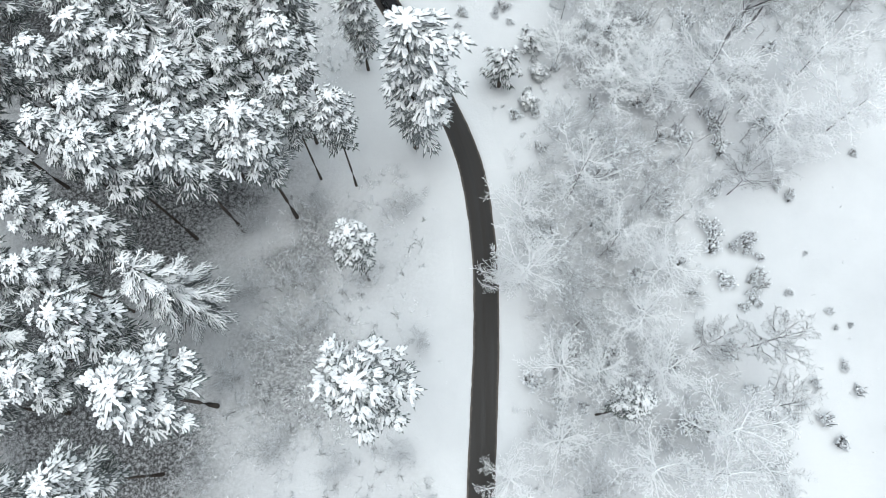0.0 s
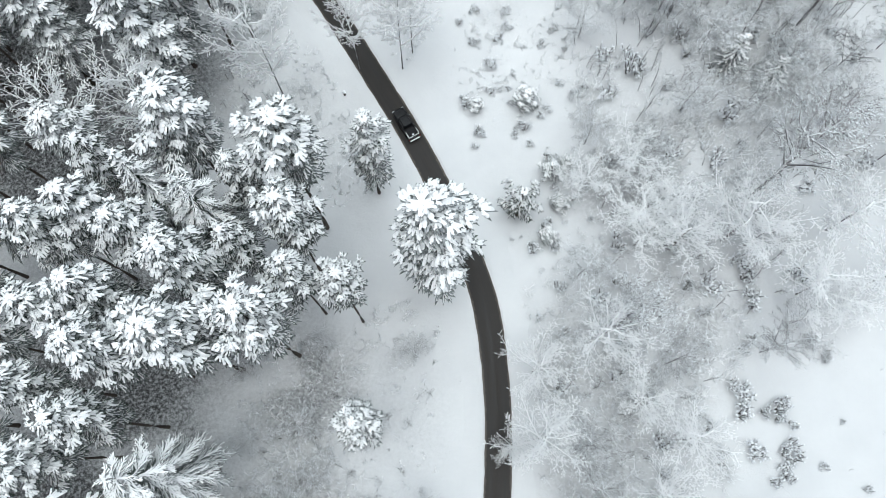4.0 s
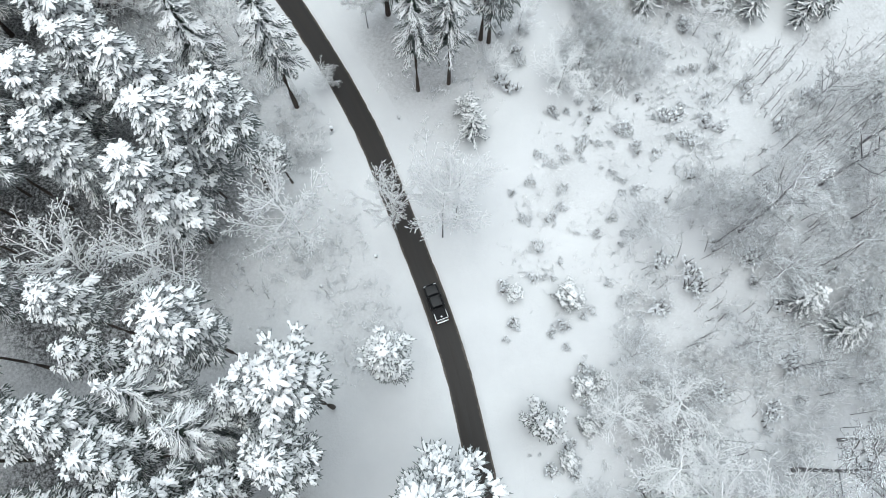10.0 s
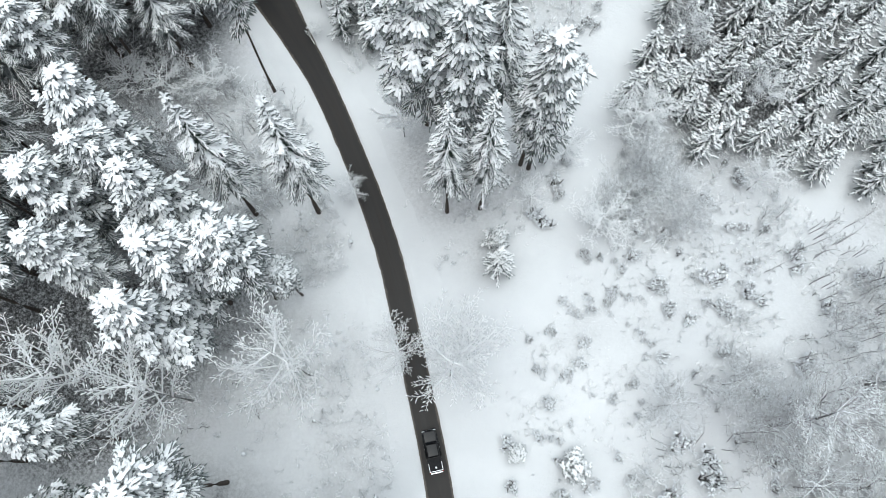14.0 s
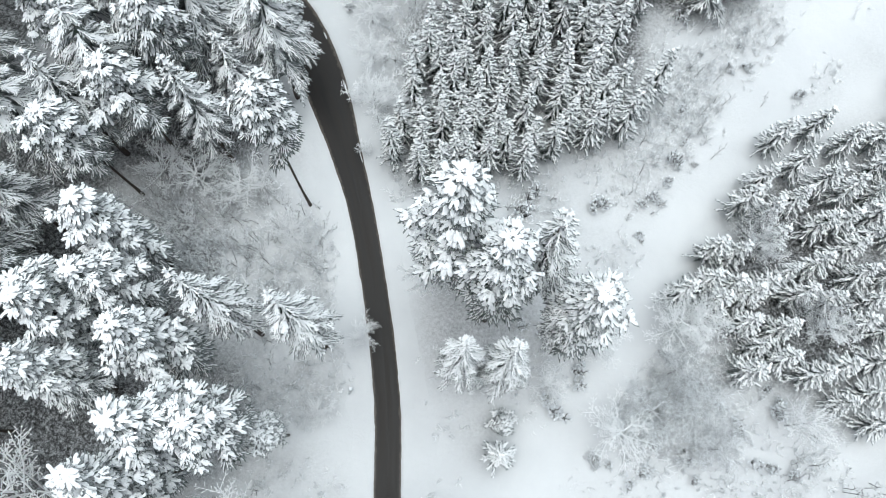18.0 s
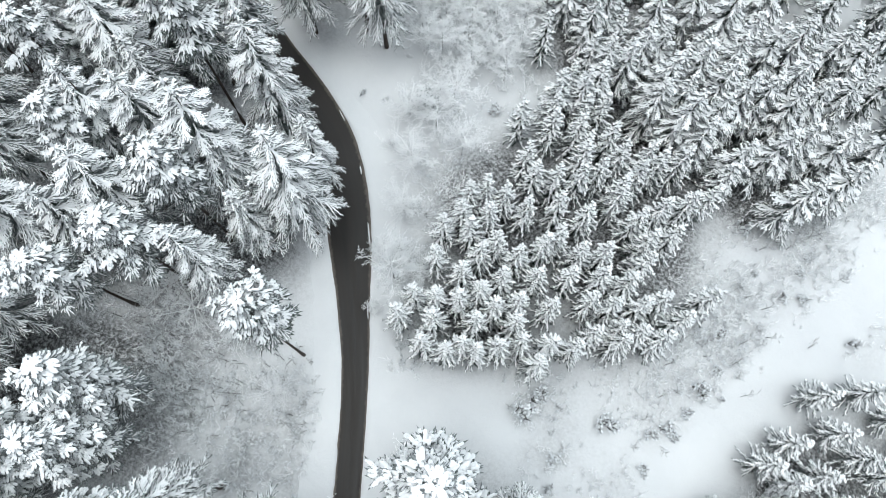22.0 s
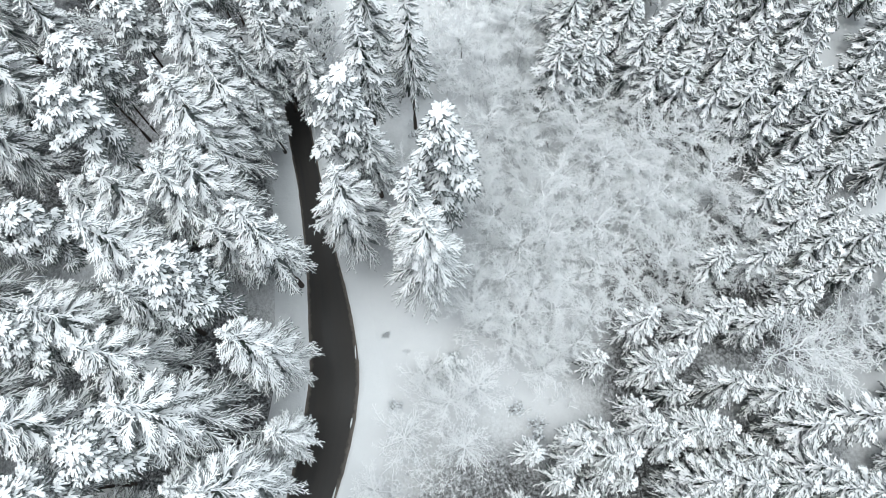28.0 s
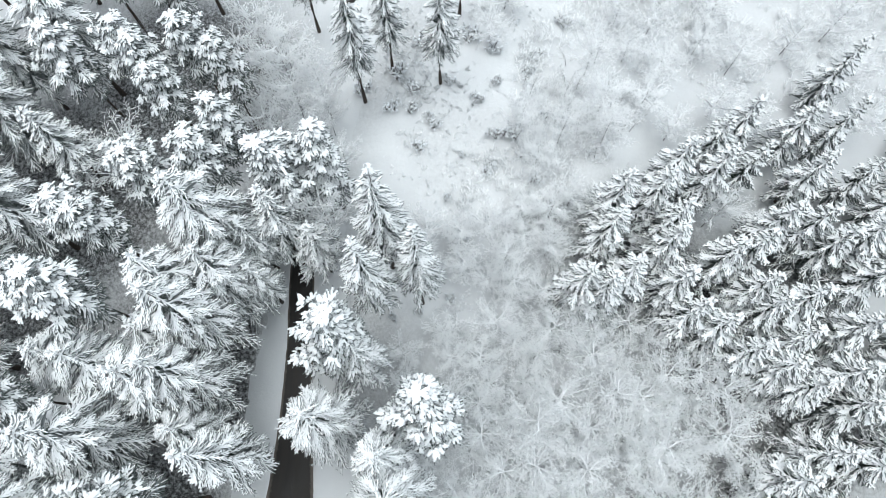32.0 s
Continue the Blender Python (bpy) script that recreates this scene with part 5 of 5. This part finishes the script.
def thicket(name, label, rows, seed, mat, thick=1.0, share=1.0):
    """Leafless undergrowth: rows of x, y, radius, shrubs per square metre, height."""
    rng = np.random.RandomState(seed)
    a, b, ra = [], [], []
    for cx, cy, rad, dens, hgt in rows:
        dens *= share
        n = int(math.pi * rad * rad * dens)
        for _ in range(n):
            q, w = rad * math.sqrt(rng.rand()), rng.rand() * 6.283
            x, y = cx + q * math.cos(w), cy + q * math.sin(w)
            if road_gap(x, y) < 2.2 + rng.rand() * 2 or track_gap(x, y) < 0.5 or rng.rand() > 0.3 + 0.9 * patch_at(x, y):
                continue
            z, h = terrain(x, y), hgt * rng.uniform(0.45, 1.2)
            lean = rng.uniform(-0.3, 0.3, 2)
            for _ in range(4):
                w = rng.rand() * 6.283
                d = np.array([math.cos(w) * 0.42 + lean[0], math.sin(w) * 0.42 + lean[1], 1.0]) * h * rng.uniform(0.6, 1.0)
                p = np.array([x + rng.uniform(-0.15, 0.15), y + rng.uniform(-0.15, 0.15), z - 0.1])
                a.append(p), b.append(p + d), ra.append(0.048 * thick)
                for t in (0.35, 0.5, 0.62, 0.74, 0.86):
                    w2 = w + rng.uniform(-1.6, 1.6)
                    c = p + d * t
                    e = np.array([math.cos(w2), math.sin(w2), rng.uniform(0.0, 0.9)]) * h * rng.uniform(0.16, 0.34)
                    a.append(c), b.append(c + e), ra.append(0.034 * thick)
    a, b, ra = np.array(a), np.array(b), np.array(ra)[:, None]
    d = b - a
    s = np.cross(d, np.array([0.31, 0.17, 0.93]))
    s /= np.linalg.norm(s, axis=1)[:, None] + 1e-9
    u = np.cross(s, d)
    u /= np.linalg.norm(u, axis=1)[:, None] + 1e-9
    k = len(a)
    v = np.stack([a + s * ra, a - s * ra * 0.5 + u * ra * 0.87, a - s * ra * 0.5 - u * ra * 0.87, b], 1).reshape(-1, 3)
    o = (np.arange(k) * 4)[:, None, None]
    f = (np.array([[0, 1, 3], [1, 2, 3], [2, 0, 3]])[None] + o).reshape(-1)
    me = bpy.data.meshes.new(name)
    me.vertices.add(len(v))
    me.vertices.foreach_set("co", v.astype(np.float32).ravel())
    me.loops.add(len(f))
    me.loops.foreach_set("vertex_index", f.astype(np.int32))
    me.polygons.add(k * 3)
    me.polygons.foreach_set("loop_start", np.arange(0, k * 9, 3, dtype=np.int32))
    me.update(calc_edges=True)
    me.materials.append(mat)
    tagged(new(name, me), label, "undergrowth", kind="stuff")


def poles(name, label, rows, seed):
    """Slender saplings, too many to count: rows of x, y, radius, stems per square metre, height."""
    rng = random.Random(seed)
    g = Geo()
    for cx, cy, rad, dens, hgt in rows:
        for _ in range(int(math.pi * rad * rad * dens)):
            q, w = rad * math.sqrt(rng.random()), rng.random() * 6.283
            x, y = cx + q * math.cos(w), cy + q * math.sin(w)
            if road_gap(x, y) < 3:
                continue
            z, h = terrain(x, y), hgt * rng.uniform(0.35, 1.1)
            k = 0.16 if rng.random() < 0.6 else 0.5
            lx, ly = rng.uniform(-k, k) * h, rng.uniform(-k, k) * h
            p = [Vector((x, y, z - 0.2)), Vector((x + lx * 0.3, y + ly * 0.3, z + h * 0.5)), Vector((x + lx, y + ly, z + h))]
            tube(g, p, [0.06, 0.045, 0.018], 3)
            for j in range(12):
                t = 0.3 + 0.055 * j
                c = p[0].lerp(p[2], t)
                w = j * 2.4 + rng.random()
                e = c + Vector((math.cos(w), math.sin(w), 0.7)) * rng.uniform(0.4, 1.1)
                clad_twig(g, c, e, 0.04)
    tagged(new(name, g.mesh(name, TWIG)), label, "saplings", kind="stuff")

WEST_GROWTH = [
    (-18, 10, 11, .45, 1.5), (-8, 22, 7, .4, 1.4), (-20, 25, 9, .45, 1.6), (-8, 34, 6, .4, 1.4), (-27, -3, 9, .4, 1.5), (-9, -9, 9, .4, 1.5),
    (-19, 61, 8, .35, 1.5), (-27, 72, 8, .35, 1.6), (-34, 66, 8, .4, 1.6), (-36, 88, 8, .5, 1.6), (-46, 98, 9, .7, 1.8), (-58, 100, 9, .8, 2.0),
    (-52, 92, 8, .8, 1.8), (-66, 92, 8, .8, 1.8), (-95, 122, 8, .3, 1.5)]
EAST_GROWTH = [
    (16, 0, 8, .5, 2.2), (16, 14, 8, .5, 2.4), (28, 8, 9, .5, 2.4), (26, 22, 9, .5, 2.4), (17, 28, 8, .5, 2.4), (28, 36, 9, .5, 2.2), (16, 42, 7, .45, 2.2),
    (36, 50, 8, .8, 2.2), (22, 55, 8, .6, 1.8), (34, 62, 9, .8, 2.0), (24, 70, 8, .6, 1.8), (38, 78, 10, .45, 2.2), (30, 90, 9, .6, 2.0), (49, 70, 9, .8, 2.2), (58, 60, 9, .7, 2.2),
    (50, 88, 10, .45, 2.4), (44, 102, 9, .6, 2.2), (56, 112, 10, .6, 2.2), (64, 92, 9, .6, 2.2)]
CLEARING_GROWTH = [
    (-12, 168, 8, .5, 1.8), (-12, 152, 8, .5, 1.8), (2, 166, 7, .35, 1.4), (-1, 182, 9, .4, 1.6), (-9, 78, 6, .5, 1.6), (-6, 146, 6, .35, 1.4), (8, 86, 7, .5, .9), (14, 80, 6, .5, 1.0), (7, 73, 6, .4, .9),
    (9, 108, 7, .7, 1.8), (15, 113, 6, .6, 1.8), (10, 119, 5, .6, 2), (-7, 125, 4, .5, 1.6), (-13, 121, 5, .5, 1.8), (-8, 142, 4, .4, 1.5), (-10, 152, 6, .45, 1.6), (6, 84, 5, .25, 1.2),
    (-43, 128, 5, .7, 2.2), (-51, 138, 6, .6, 2.2), (-39, 120, 5, .6, 2.2), (-8, 100, 6, .35, 1.5), (-18, 96, 6, .3, 1.5), (3, 111, 8, .9, 1.6), (12, 112, 7, .9, 1.8), (-5, 103, 6, .6, 1.4), (24, 118, 7, .6, 1.6), (-13, 137, 7, .5, 1.6), (-12, 150, 7, .5, 1.6), (-13, 162, 6, .5, 1.6), (-9, 172, 6, .5, 1.6), (-4, 166, 8, .4, 1.3), (-10, 180, 8, .5, 1.6), (-22, 127, 5, .5, 1.6), (30, 108, 8, .5, 1.4), (23, 101, 7, .35, 1.0), (8, 95, 6, .4, .9), (-9, 84, 4, .5, 1.4)]
NORTH_GROWTH = [
    (-60, 147, 6, .4, 1.6), (-68, 158, 8, .32, 2.6), (-78, 168, 9, .32, 2.4), (-57, 157, 6, .32, 2.4), (-88, 173, 8, .32, 2.4), (-84, 178, 9, .32, 2.4),
    (-72, 172, 9, .32, 2.4), (-66, 182, 8, .32, 2.8), (-76, 190, 8, .32, 2.8), (-95, 166, 6, .6, 2.2), (-102, 180, 8, .6, 2.2), (-116, 162, 9, .2, 1.0), (-66, 162, 9, .32, 2.4), (-80, 176, 10, .32, 2.6), (-90, 168, 9, .32, 2.4), (-98, 174, 8, .32, 2.6), (-94, 184, 9, .32, 2.6), (-104, 170, 7, .7, 2.2), (-126, 190, 11, .6, 2.4), (-136, 200, 12, .4, 2.2), (-128, 216, 13, .4, 2.0), (-122, 232, 12, .4, 2.0), (-118, 184, 8, .7, 2.4), (-110, 174, 7, .6, 2.0)]
thicket("undergrowth_west", "leafless frosted undergrowth between the pines and the road", WEST_GROWTH, 71, FROST)
thicket("dark_undergrowth_west", "dark leafless stems between the pines and the road", WEST_GROWTH, 76, TWIG, 0.8, 1.3)
thicket("undergrowth_east", "dense leafless thicket of dark stems", EAST_GROWTH, 72, TWIG, 0.9, 1.0)
thicket("frosted_undergrowth_east", "leafless thicket white with frost", EAST_GROWTH, 77, FROST, 1.0, 0.8)
thicket("undergrowth_clearing", "thin frosted scrub round the snowy track", CLEARING_GROWTH, 73, FROST)
thicket("dark_undergrowth_clearing", "dark bramble stems round the snowy track", CLEARING_GROWTH, 78, TWIG, 0.8, 0.8)
thicket("undergrowth_north", "tall frosted thicket of leafless saplings", NORTH_GROWTH, 74, FROST, 1.2, 1.7)
thicket("grass_tufts", "dry grass and small stems poking through the snow of the clearings", [
    (8, 90, 11, .8, .7), (16, 99, 9, .7, .7), (22, 107, 9, .6, .7), (4, 80, 7, .3, .6), (42, 30, 14, .03, .5), (46, 8, 12, .03, .5), (-14, 66, 6, .25, .6), (-22, 80, 6, .3, .6),
    (-30, 90, 6, .3, .6), (0, 34, 5, .1, .5), (-2, 10, 5, .12, .5), (-118, 168, 12, .3, .6), (-64, 143, 7, .15, .5), (-12, 108, 8, .2, .5), (-132, 162, 7, 1.2, 1.2), (-140, 168, 8, 1.2, 1.3), (-124, 167, 10, .35, .7), (-131, 172, 8, .35, .7), (-139, 178, 8, .7, 1.2), (-120, 174, 9, .25, .6), (-112, 163, 8, .3, .7), (-100, 158, 5, .6, .9), (-106, 166, 6, .6, .9)], 75, TWIG, 0.8)
poles("saplings_east", "slender leafless saplings standing close together", [
    (52, 96, 10, .1, 8), (58, 84, 8, .1, 8), (30, 80, 13, .12, 8), (46, 94, 14, .12, 9), (26, 58, 9, .08, 7), (38, 46, 8, .10, 7), (25, 18, 10, .05, 6), (48, 66, 9, .10, 8), (40, 108, 10, .16, 8), (56, 112, 12, .18, 8), (30, 108, 7, .12, 7), (24, 30, 10, .08, 6), (28, 44, 8, .1, 6.5)], 81)
poles("saplings_west", "slender leafless saplings among the pines", [(-60, 99, 12, .16, 7.5), (-50, 101, 9, .16, 6.5), (-44, 106, 6, .08, 6), (-41, 86, 6, .06, 5), (-36, 74, 7, .05, 6), (-20, 12, 11, .07, 4.5), (-9, 24, 7, .06, 4), (-10, -4, 8, .06, 4.5), (-22, 28, 7, .05, 4.5), (-24, 8, 10, .03, 5), (-36, 62, 8, .04, 6)], 82)
poles("saplings_north", "slender frosted saplings in a thicket", [(-8, 152, 9, .04, 4), (-6, 163, 9, .035, 4), (-12, 142, 6, .04, 4), (-20, 126, 5, .05, 4), (-76, 168, 12, .05, 7), (-66, 182, 10, .04, 7), (-90, 176, 9, .04, 7), (-10, 134, 5, .06, 6), (-9, 145, 5, .06, 6), (-46, 130, 7, .08, 6), (-88, 164, 8, .04, 6), (-120, 186, 9, .08, 7)], 83)

def scatter(seed, x0, x1, y0, y1, gap, many, lo=0.8, hi=1.6):
    """Low bushes dotted about open snow."""
    rng = random.Random(seed)
    spots = []
    for _ in range(many * 8):
        x, y = rng.uniform(x0, x1), rng.uniform(y0, y1)
        if len(spots) >= many or road_gap(x, y) < 4 or track_gap(x, y) < 1.5 or any((x - a) ** 2 + (y - b) ** 2 < gap * gap for a, b in spots):
            continue
        spots.append((x, y))
        h = rng.uniform(lo, hi)
        plant("bush", x, y, terrain(x, y) + h, h * rng.uniform(0.55, 1.0))


scatter(21, 4, 26, 70, 106, 1.0, 46, 0.5, 1.3)
scatter(28, 6, 20, 44, 74, 1.2, 24, 0.5, 1.4)
scatter(22, 10, 40, 0, 52, 3.0, 40, 1.2, 2.2)
scatter(23, 20, 58, 56, 112, 3.2, 46, 1.2, 2.2)
scatter(24, -16, 22, 108, 122, 1.4, 22, 0.6, 1.6)
scatter(25, -12, 2, 126, 168, 2.4, 18, 0.8, 1.8)
scatter(26, -142, -100, 160, 182, 2.6, 26, 0.7, 1.5)
scatter(27, 30, 56, 2, 46, 5.0, 12, 0.6, 1.2)

# ---------------------------------------------------------------- pickup truck


def box(name, mat, parent, size, at, bevel=0.03, label="", taper=(1, 1), shift=0.0):
    """A bevelled block; taper narrows its top, shift slides the top along the truck."""
    bm = bmesh.new()
    bmesh.ops.create_cube(bm, size=1)
    for v in bm.verts:
        k = taper if v.co.z > 0 else (1, 1)
        v.co = Vector((v.co.x * size[0] * k[0], v.co.y * size[1] * k[1] + (shift if v.co.z > 0 else 0), v.co.z * size[2]))
    if bevel:
        bmesh.ops.bevel(bm, geom=bm.edges[:], offset=bevel, segments=3, profile=0.6, affect="EDGES")
    me = bpy.data.meshes.new(name)
    bm.to_mesh(me)
    bm.free()
    me.materials.append(mat)
    me.polygons.foreach_set("use_smooth", [True] * len(me.polygons))
    ob = part(name, me, parent, label)
    ob.location = at
    return ob


def ring_mesh(name, mat, r1, r0, width, n=24):
    """A wheel's ring with rounded shoulders, its axle along x."""
    g = Geo()
    prof = ((-width / 2, r0), (-width / 2, r1 * 0.94), (-width * 0.35, r1), (width * 0.35, r1), (width / 2, r1 * 0.94), (width / 2, r0))
    v = [(x, r * math.cos(6.28318 * k / n), r * math.sin(6.28318 * k / n)) for k in range(n) for x, r in prof]
    m = len(prof)
    f = [(k * m + i, k * m + (i + 1) % m, ((k + 1) % n) * m + (i + 1) % m, ((k + 1) % n) * m + i) for k in range(n) for i in range(m)]
    g.add(v, f)
    return g.mesh(name, mat)


def rim_mesh():
    g = Geo()
    for k in range(6):
        a = k * math.pi / 3
        d = Vector((0, math.cos(a), math.sin(a)))
        s = Vector((0, -math.sin(a), math.cos(a)))
        v = [Vector((x, 0, 0)) + d * r + s * w for x in (-0.06, 0.06) for r, w in ((0.03, -0.05), (0.03, 0.05), (0.235, 0.035), (0.235, -0.035))]
        g.add(v, [(0, 1, 2, 3), (7, 6, 5, 4), (0, 4, 5, 1), (1, 5, 6, 2), (2, 6, 7, 3), (3, 7, 4, 0)])
    tube(g, [Vector((-0.09, 0, 0)), Vector((0.09, 0, 0))], [0.07, 0.07], 10)
    return g.mesh("rim", RIM, False)


def pickup_truck(x, y, heading):
    t = thing("pickup_truck", "black double-cab pickup truck with a bright rail round its open bed", "truck")
    # body shell: the side profile carried across the width
    lower = box("body", BLACK_PAINT, t, (1.90, 5.30, 0.55), (0, 0, 0.72), 0.14, "black painted lower body")
    box("bonnet", BLACK_PAINT, t, (1.72, 1.42, 0.20), (0, 1.86, 1.07), 0.07, "", (0.92, 0.95), -0.03)
    box("cab", BLACK_PAINT, t, (1.72, 2.10, 0.72), (0, 0.22, 1.33), 0.10, "black cab with tinted windows", (0.80, 0.70), -0.12)
    roof = box("roof", BLACK_PAINT, t, (1.34, 1.44, 0.05), (0, 0.10, 1.70), 0.02)
    for sx in (-1, 1):
        box("roof_rail", BLACK_PAINT, roof, (0.05, 1.3, 0.05), (sx * 0.60, 0, 0.045), 0.015)
    ws = box("windscreen", DARK_GLASS, t, (1.32, 0.03, 0.62), (0, 1.02, 1.37), 0.01, "sloping tinted windscreen")
    ws.rotation_euler = (radians(42), 0, 0)
    for k in (-0.28, 0.28):
        w = box("wiper", RUBBER, ws, (0.5, 0.02, 0.02), (k, 0.03, -0.26), 0)
        w.rotation_euler = (0, radians(6), 0)
    rw = box("rear_window", DARK_GLASS, t, (1.22, 0.03, 0.42), (0, -0.715, 1.42), 0.01)
    rw.rotation_euler = (radians(-13), 0, 0)
    for sx in (-1, 1):
        for y0, ln in ((0.50, 0.78), (-0.30, 0.66)):
            w = box("side_window", DARK_GLASS, t, (0.02, ln, 0.38), (sx * 0.80, y0, 1.40), 0.008)
            w.rotation_euler = (0, radians(-13 * sx), 0)
        for y0 in (0.62, -0.28):
            d = box("door", BLACK_PAINT, t, (0.035, 0.86, 0.46), (sx * 0.955, y0, 0.78), 0.02)
            box("handle", STEEL, d, (0.03, 0.16, 0.03), (sx * 0.03, -0.25, 0.16), 0.008)
        m = box("mirror", BLACK_PAINT, t, (0.22, 0.12, 0.16), (sx * 1.02, 0.98, 1.22), 0.04)
        box("mirror_glass", CLEAR_LENS, m, (0.16, 0.01, 0.11), (0, -0.065, 0), 0)
        box("headlight", CLEAR_LENS, t, (0.36, 0.12, 0.16), (sx * 0.74, 2.60, 0.92), 0.03)
        box("tail_light", RED_LENS, t, (0.12, 0.07, 0.34), (sx * 0.88, -2.64, 0.86), 0.02)
        box("bed_side", BLACK_PAINT, t, (0.10, 1.62, 0.40), (sx * 0.88, -1.72, 1.08), 0.03)
        box("bed_rail", STEEL, t, (0.075, 1.08, 0.05), (sx * 0.84, -1.98, 1.305), 0.015, "bright metal rail on the bed side")
        box("running_board", RUBBER, t, (0.16, 1.75, 0.05), (sx * 0.98, 0.15, 0.42), 0.015)
        for y0 in (1.62, -1.58):
            arch = box("wheel_arch", BLACK_PAINT, t, (0.10, 1.02, 0.22), (sx * 0.93, y0, 0.86), 0.05)
            wheel = part("wheel", None, t)
            wheel.location = (sx * 0.84, y0, 0.385)
            part("tyre", TYRE, wheel)
            part("rim", RIMS, wheel)
    box("bed_floor", LINER, t, (1.66, 1.60, 0.04), (0, -1.72, 1.00), 0.01, "dark lined floor of the open bed")
    box("bulkhead", BLACK_PAINT, t, (1.70, 0.06, 0.40), (0, -0.90, 1.08), 0.02)
    gate = box("tailgate", BLACK_PAINT, t, (1.74, 0.07, 0.46), (0, -2.58, 1.05), 0.02)
    box("handle", STEEL, gate, (0.3, 0.03, 0.06), (0, -0.045, 0.08), 0.01)
    box("bed_rail", STEEL, t, (1.755, 0.075, 0.05), (0, -2.50, 1.305), 0.015, "bright metal rail along the tailgate")
    # plain white disc for the bright spot in the bed, purpose unknown
    g = Geo()
    tube(g, [Vector((0, 0, 0)), Vector((0, 0, 0.05))], [0.13, 0.12], 16)
    cap = part("white_cap", g.mesh("white_cap", WHITE_PLATE, False), t, "round white cap on the bed floor")
    cap.location = (0.02, -2.08, 1.02)
    bumper = box("rear_bumper", STEEL, t, (1.62, 0.16, 0.14), (0, -2.74, 0.58), 0.03, "bright rear step bumper")
    box("number_plate", WHITE_PLATE, bumper, (0.5, 0.012, 0.1), (0, -0.088, 0.0), 0)
    box("front_bumper", BLACK_PAINT, t, (1.80, 0.22, 0.30), (0, 2.68, 0.55), 0.07)
    grille = box("grille", RUBBER, t, (1.0, 0.06, 0.26), (0, 2.66, 0.90), 0.02)
    for k in range(4):
        box("grille_bar", RIM, grille, (0.94, 0.03, 0.02), (0, 0.03, -0.09 + 0.06 * k), 0)
    t.matrix_basis = pose(x, y, 0.10, 0, 0, heading)
    return t


TYRE, RIMS = ring_mesh("tyre", RUBBER, 0.385, 0.24, 0.26), rim_mesh()
pickup_truck(-8.0, 66.9, 31.5)

# ---------------------------------------------------------------- small things by the road


def snow_topped_post(x, y, h):
    """A short marker post with a cap of snow."""
    ob = thing("marker_post", "short dark roadside post with a round cap of snow", "post", "marker posts")
    g, s = Geo(), Geo()
    tube(g, [Vector((0, 0, -0.2)), Vector((0, 0, h * 0.6)), Vector((0, 0, h))], [0.16, 0.15, 0.14], 10)
    part("post", g.mesh("post", BARK), ob)
    lump(s, Vector((0, 0, h + 0.1)), Vector((1, 0, 0)), 0.62, 0.3, 0.22, random.Random(int(h * 100)), 8)
    part("snow_cap", s.mesh("snow_cap", CAPS), ob)
    ob.location = (x, y, terrain(x, y))


snow_topped_post(-28.4, 89.8, 0.9)
snow_topped_post(-17.6, 71.9, 0.8)
snow_topped_post(-31.0, 58.5, 0.7)


def pole(x, y, h):
    ob = thing("wooden_pole", "thin snowy wooden pole with a small round box on top", "pole")
    g, c, s = Geo(), Geo(), Geo()
    tube(g, [Vector((0, 0, -0.3)), Vector((0.04, 0, h * 0.5)), Vector((0, 0, h))], [0.09, 0.08, 0.07], 7)
    part("shaft", g.mesh("shaft", FROST), ob)
    tube(c, [Vector((0, 0, h - 0.25)), Vector((0, 0, h)), Vector((0, 0, h + 0.12))], [0.2, 0.26, 0.12], 10)
    part("box", c.mesh("box", BARK), ob)
    lump(s, Vector((0, 0.08, h + 0.12)), Vector((1, 0, 0)), 0.4, 0.18, 0.12, random.Random(3), 7)
    part("snow_cap", s.mesh("cap", CAPS), ob)
    ob.location = (x, y, terrain(x, y))


pole(-23.2, 65.4, 4.6)


def snow_patches():
    """Crusts of snow lying at the outer edge of the lay-by."""
    rng = random.Random(9)
    for k, inset, ln, wd in ((186, 0.3, 2.4, 0.16), (197, 0.35, 3.4, 0.2), (206, 0.5, 1.5, 0.2), (214, 0.3, 2.2, 0.15)):
        p, s, w = LINE[min(len(LINE) - 1, k)]
        q = p + s * (w - inset)
        g = Geo()
        lump(g, Vector((0, 0, 0)), Vector((-s.y, s.x, 0)), ln, wd * 0.6, 0.035, rng, 8)
        ob = tagged(new("snow_crust", g.mesh("snow_crust", GROUND)), "thin crust of snow lying on the asphalt", "snow", "snow crusts on the lay-by")
        ob.location = (q.x, q.y, 0.085)


snow_patches()
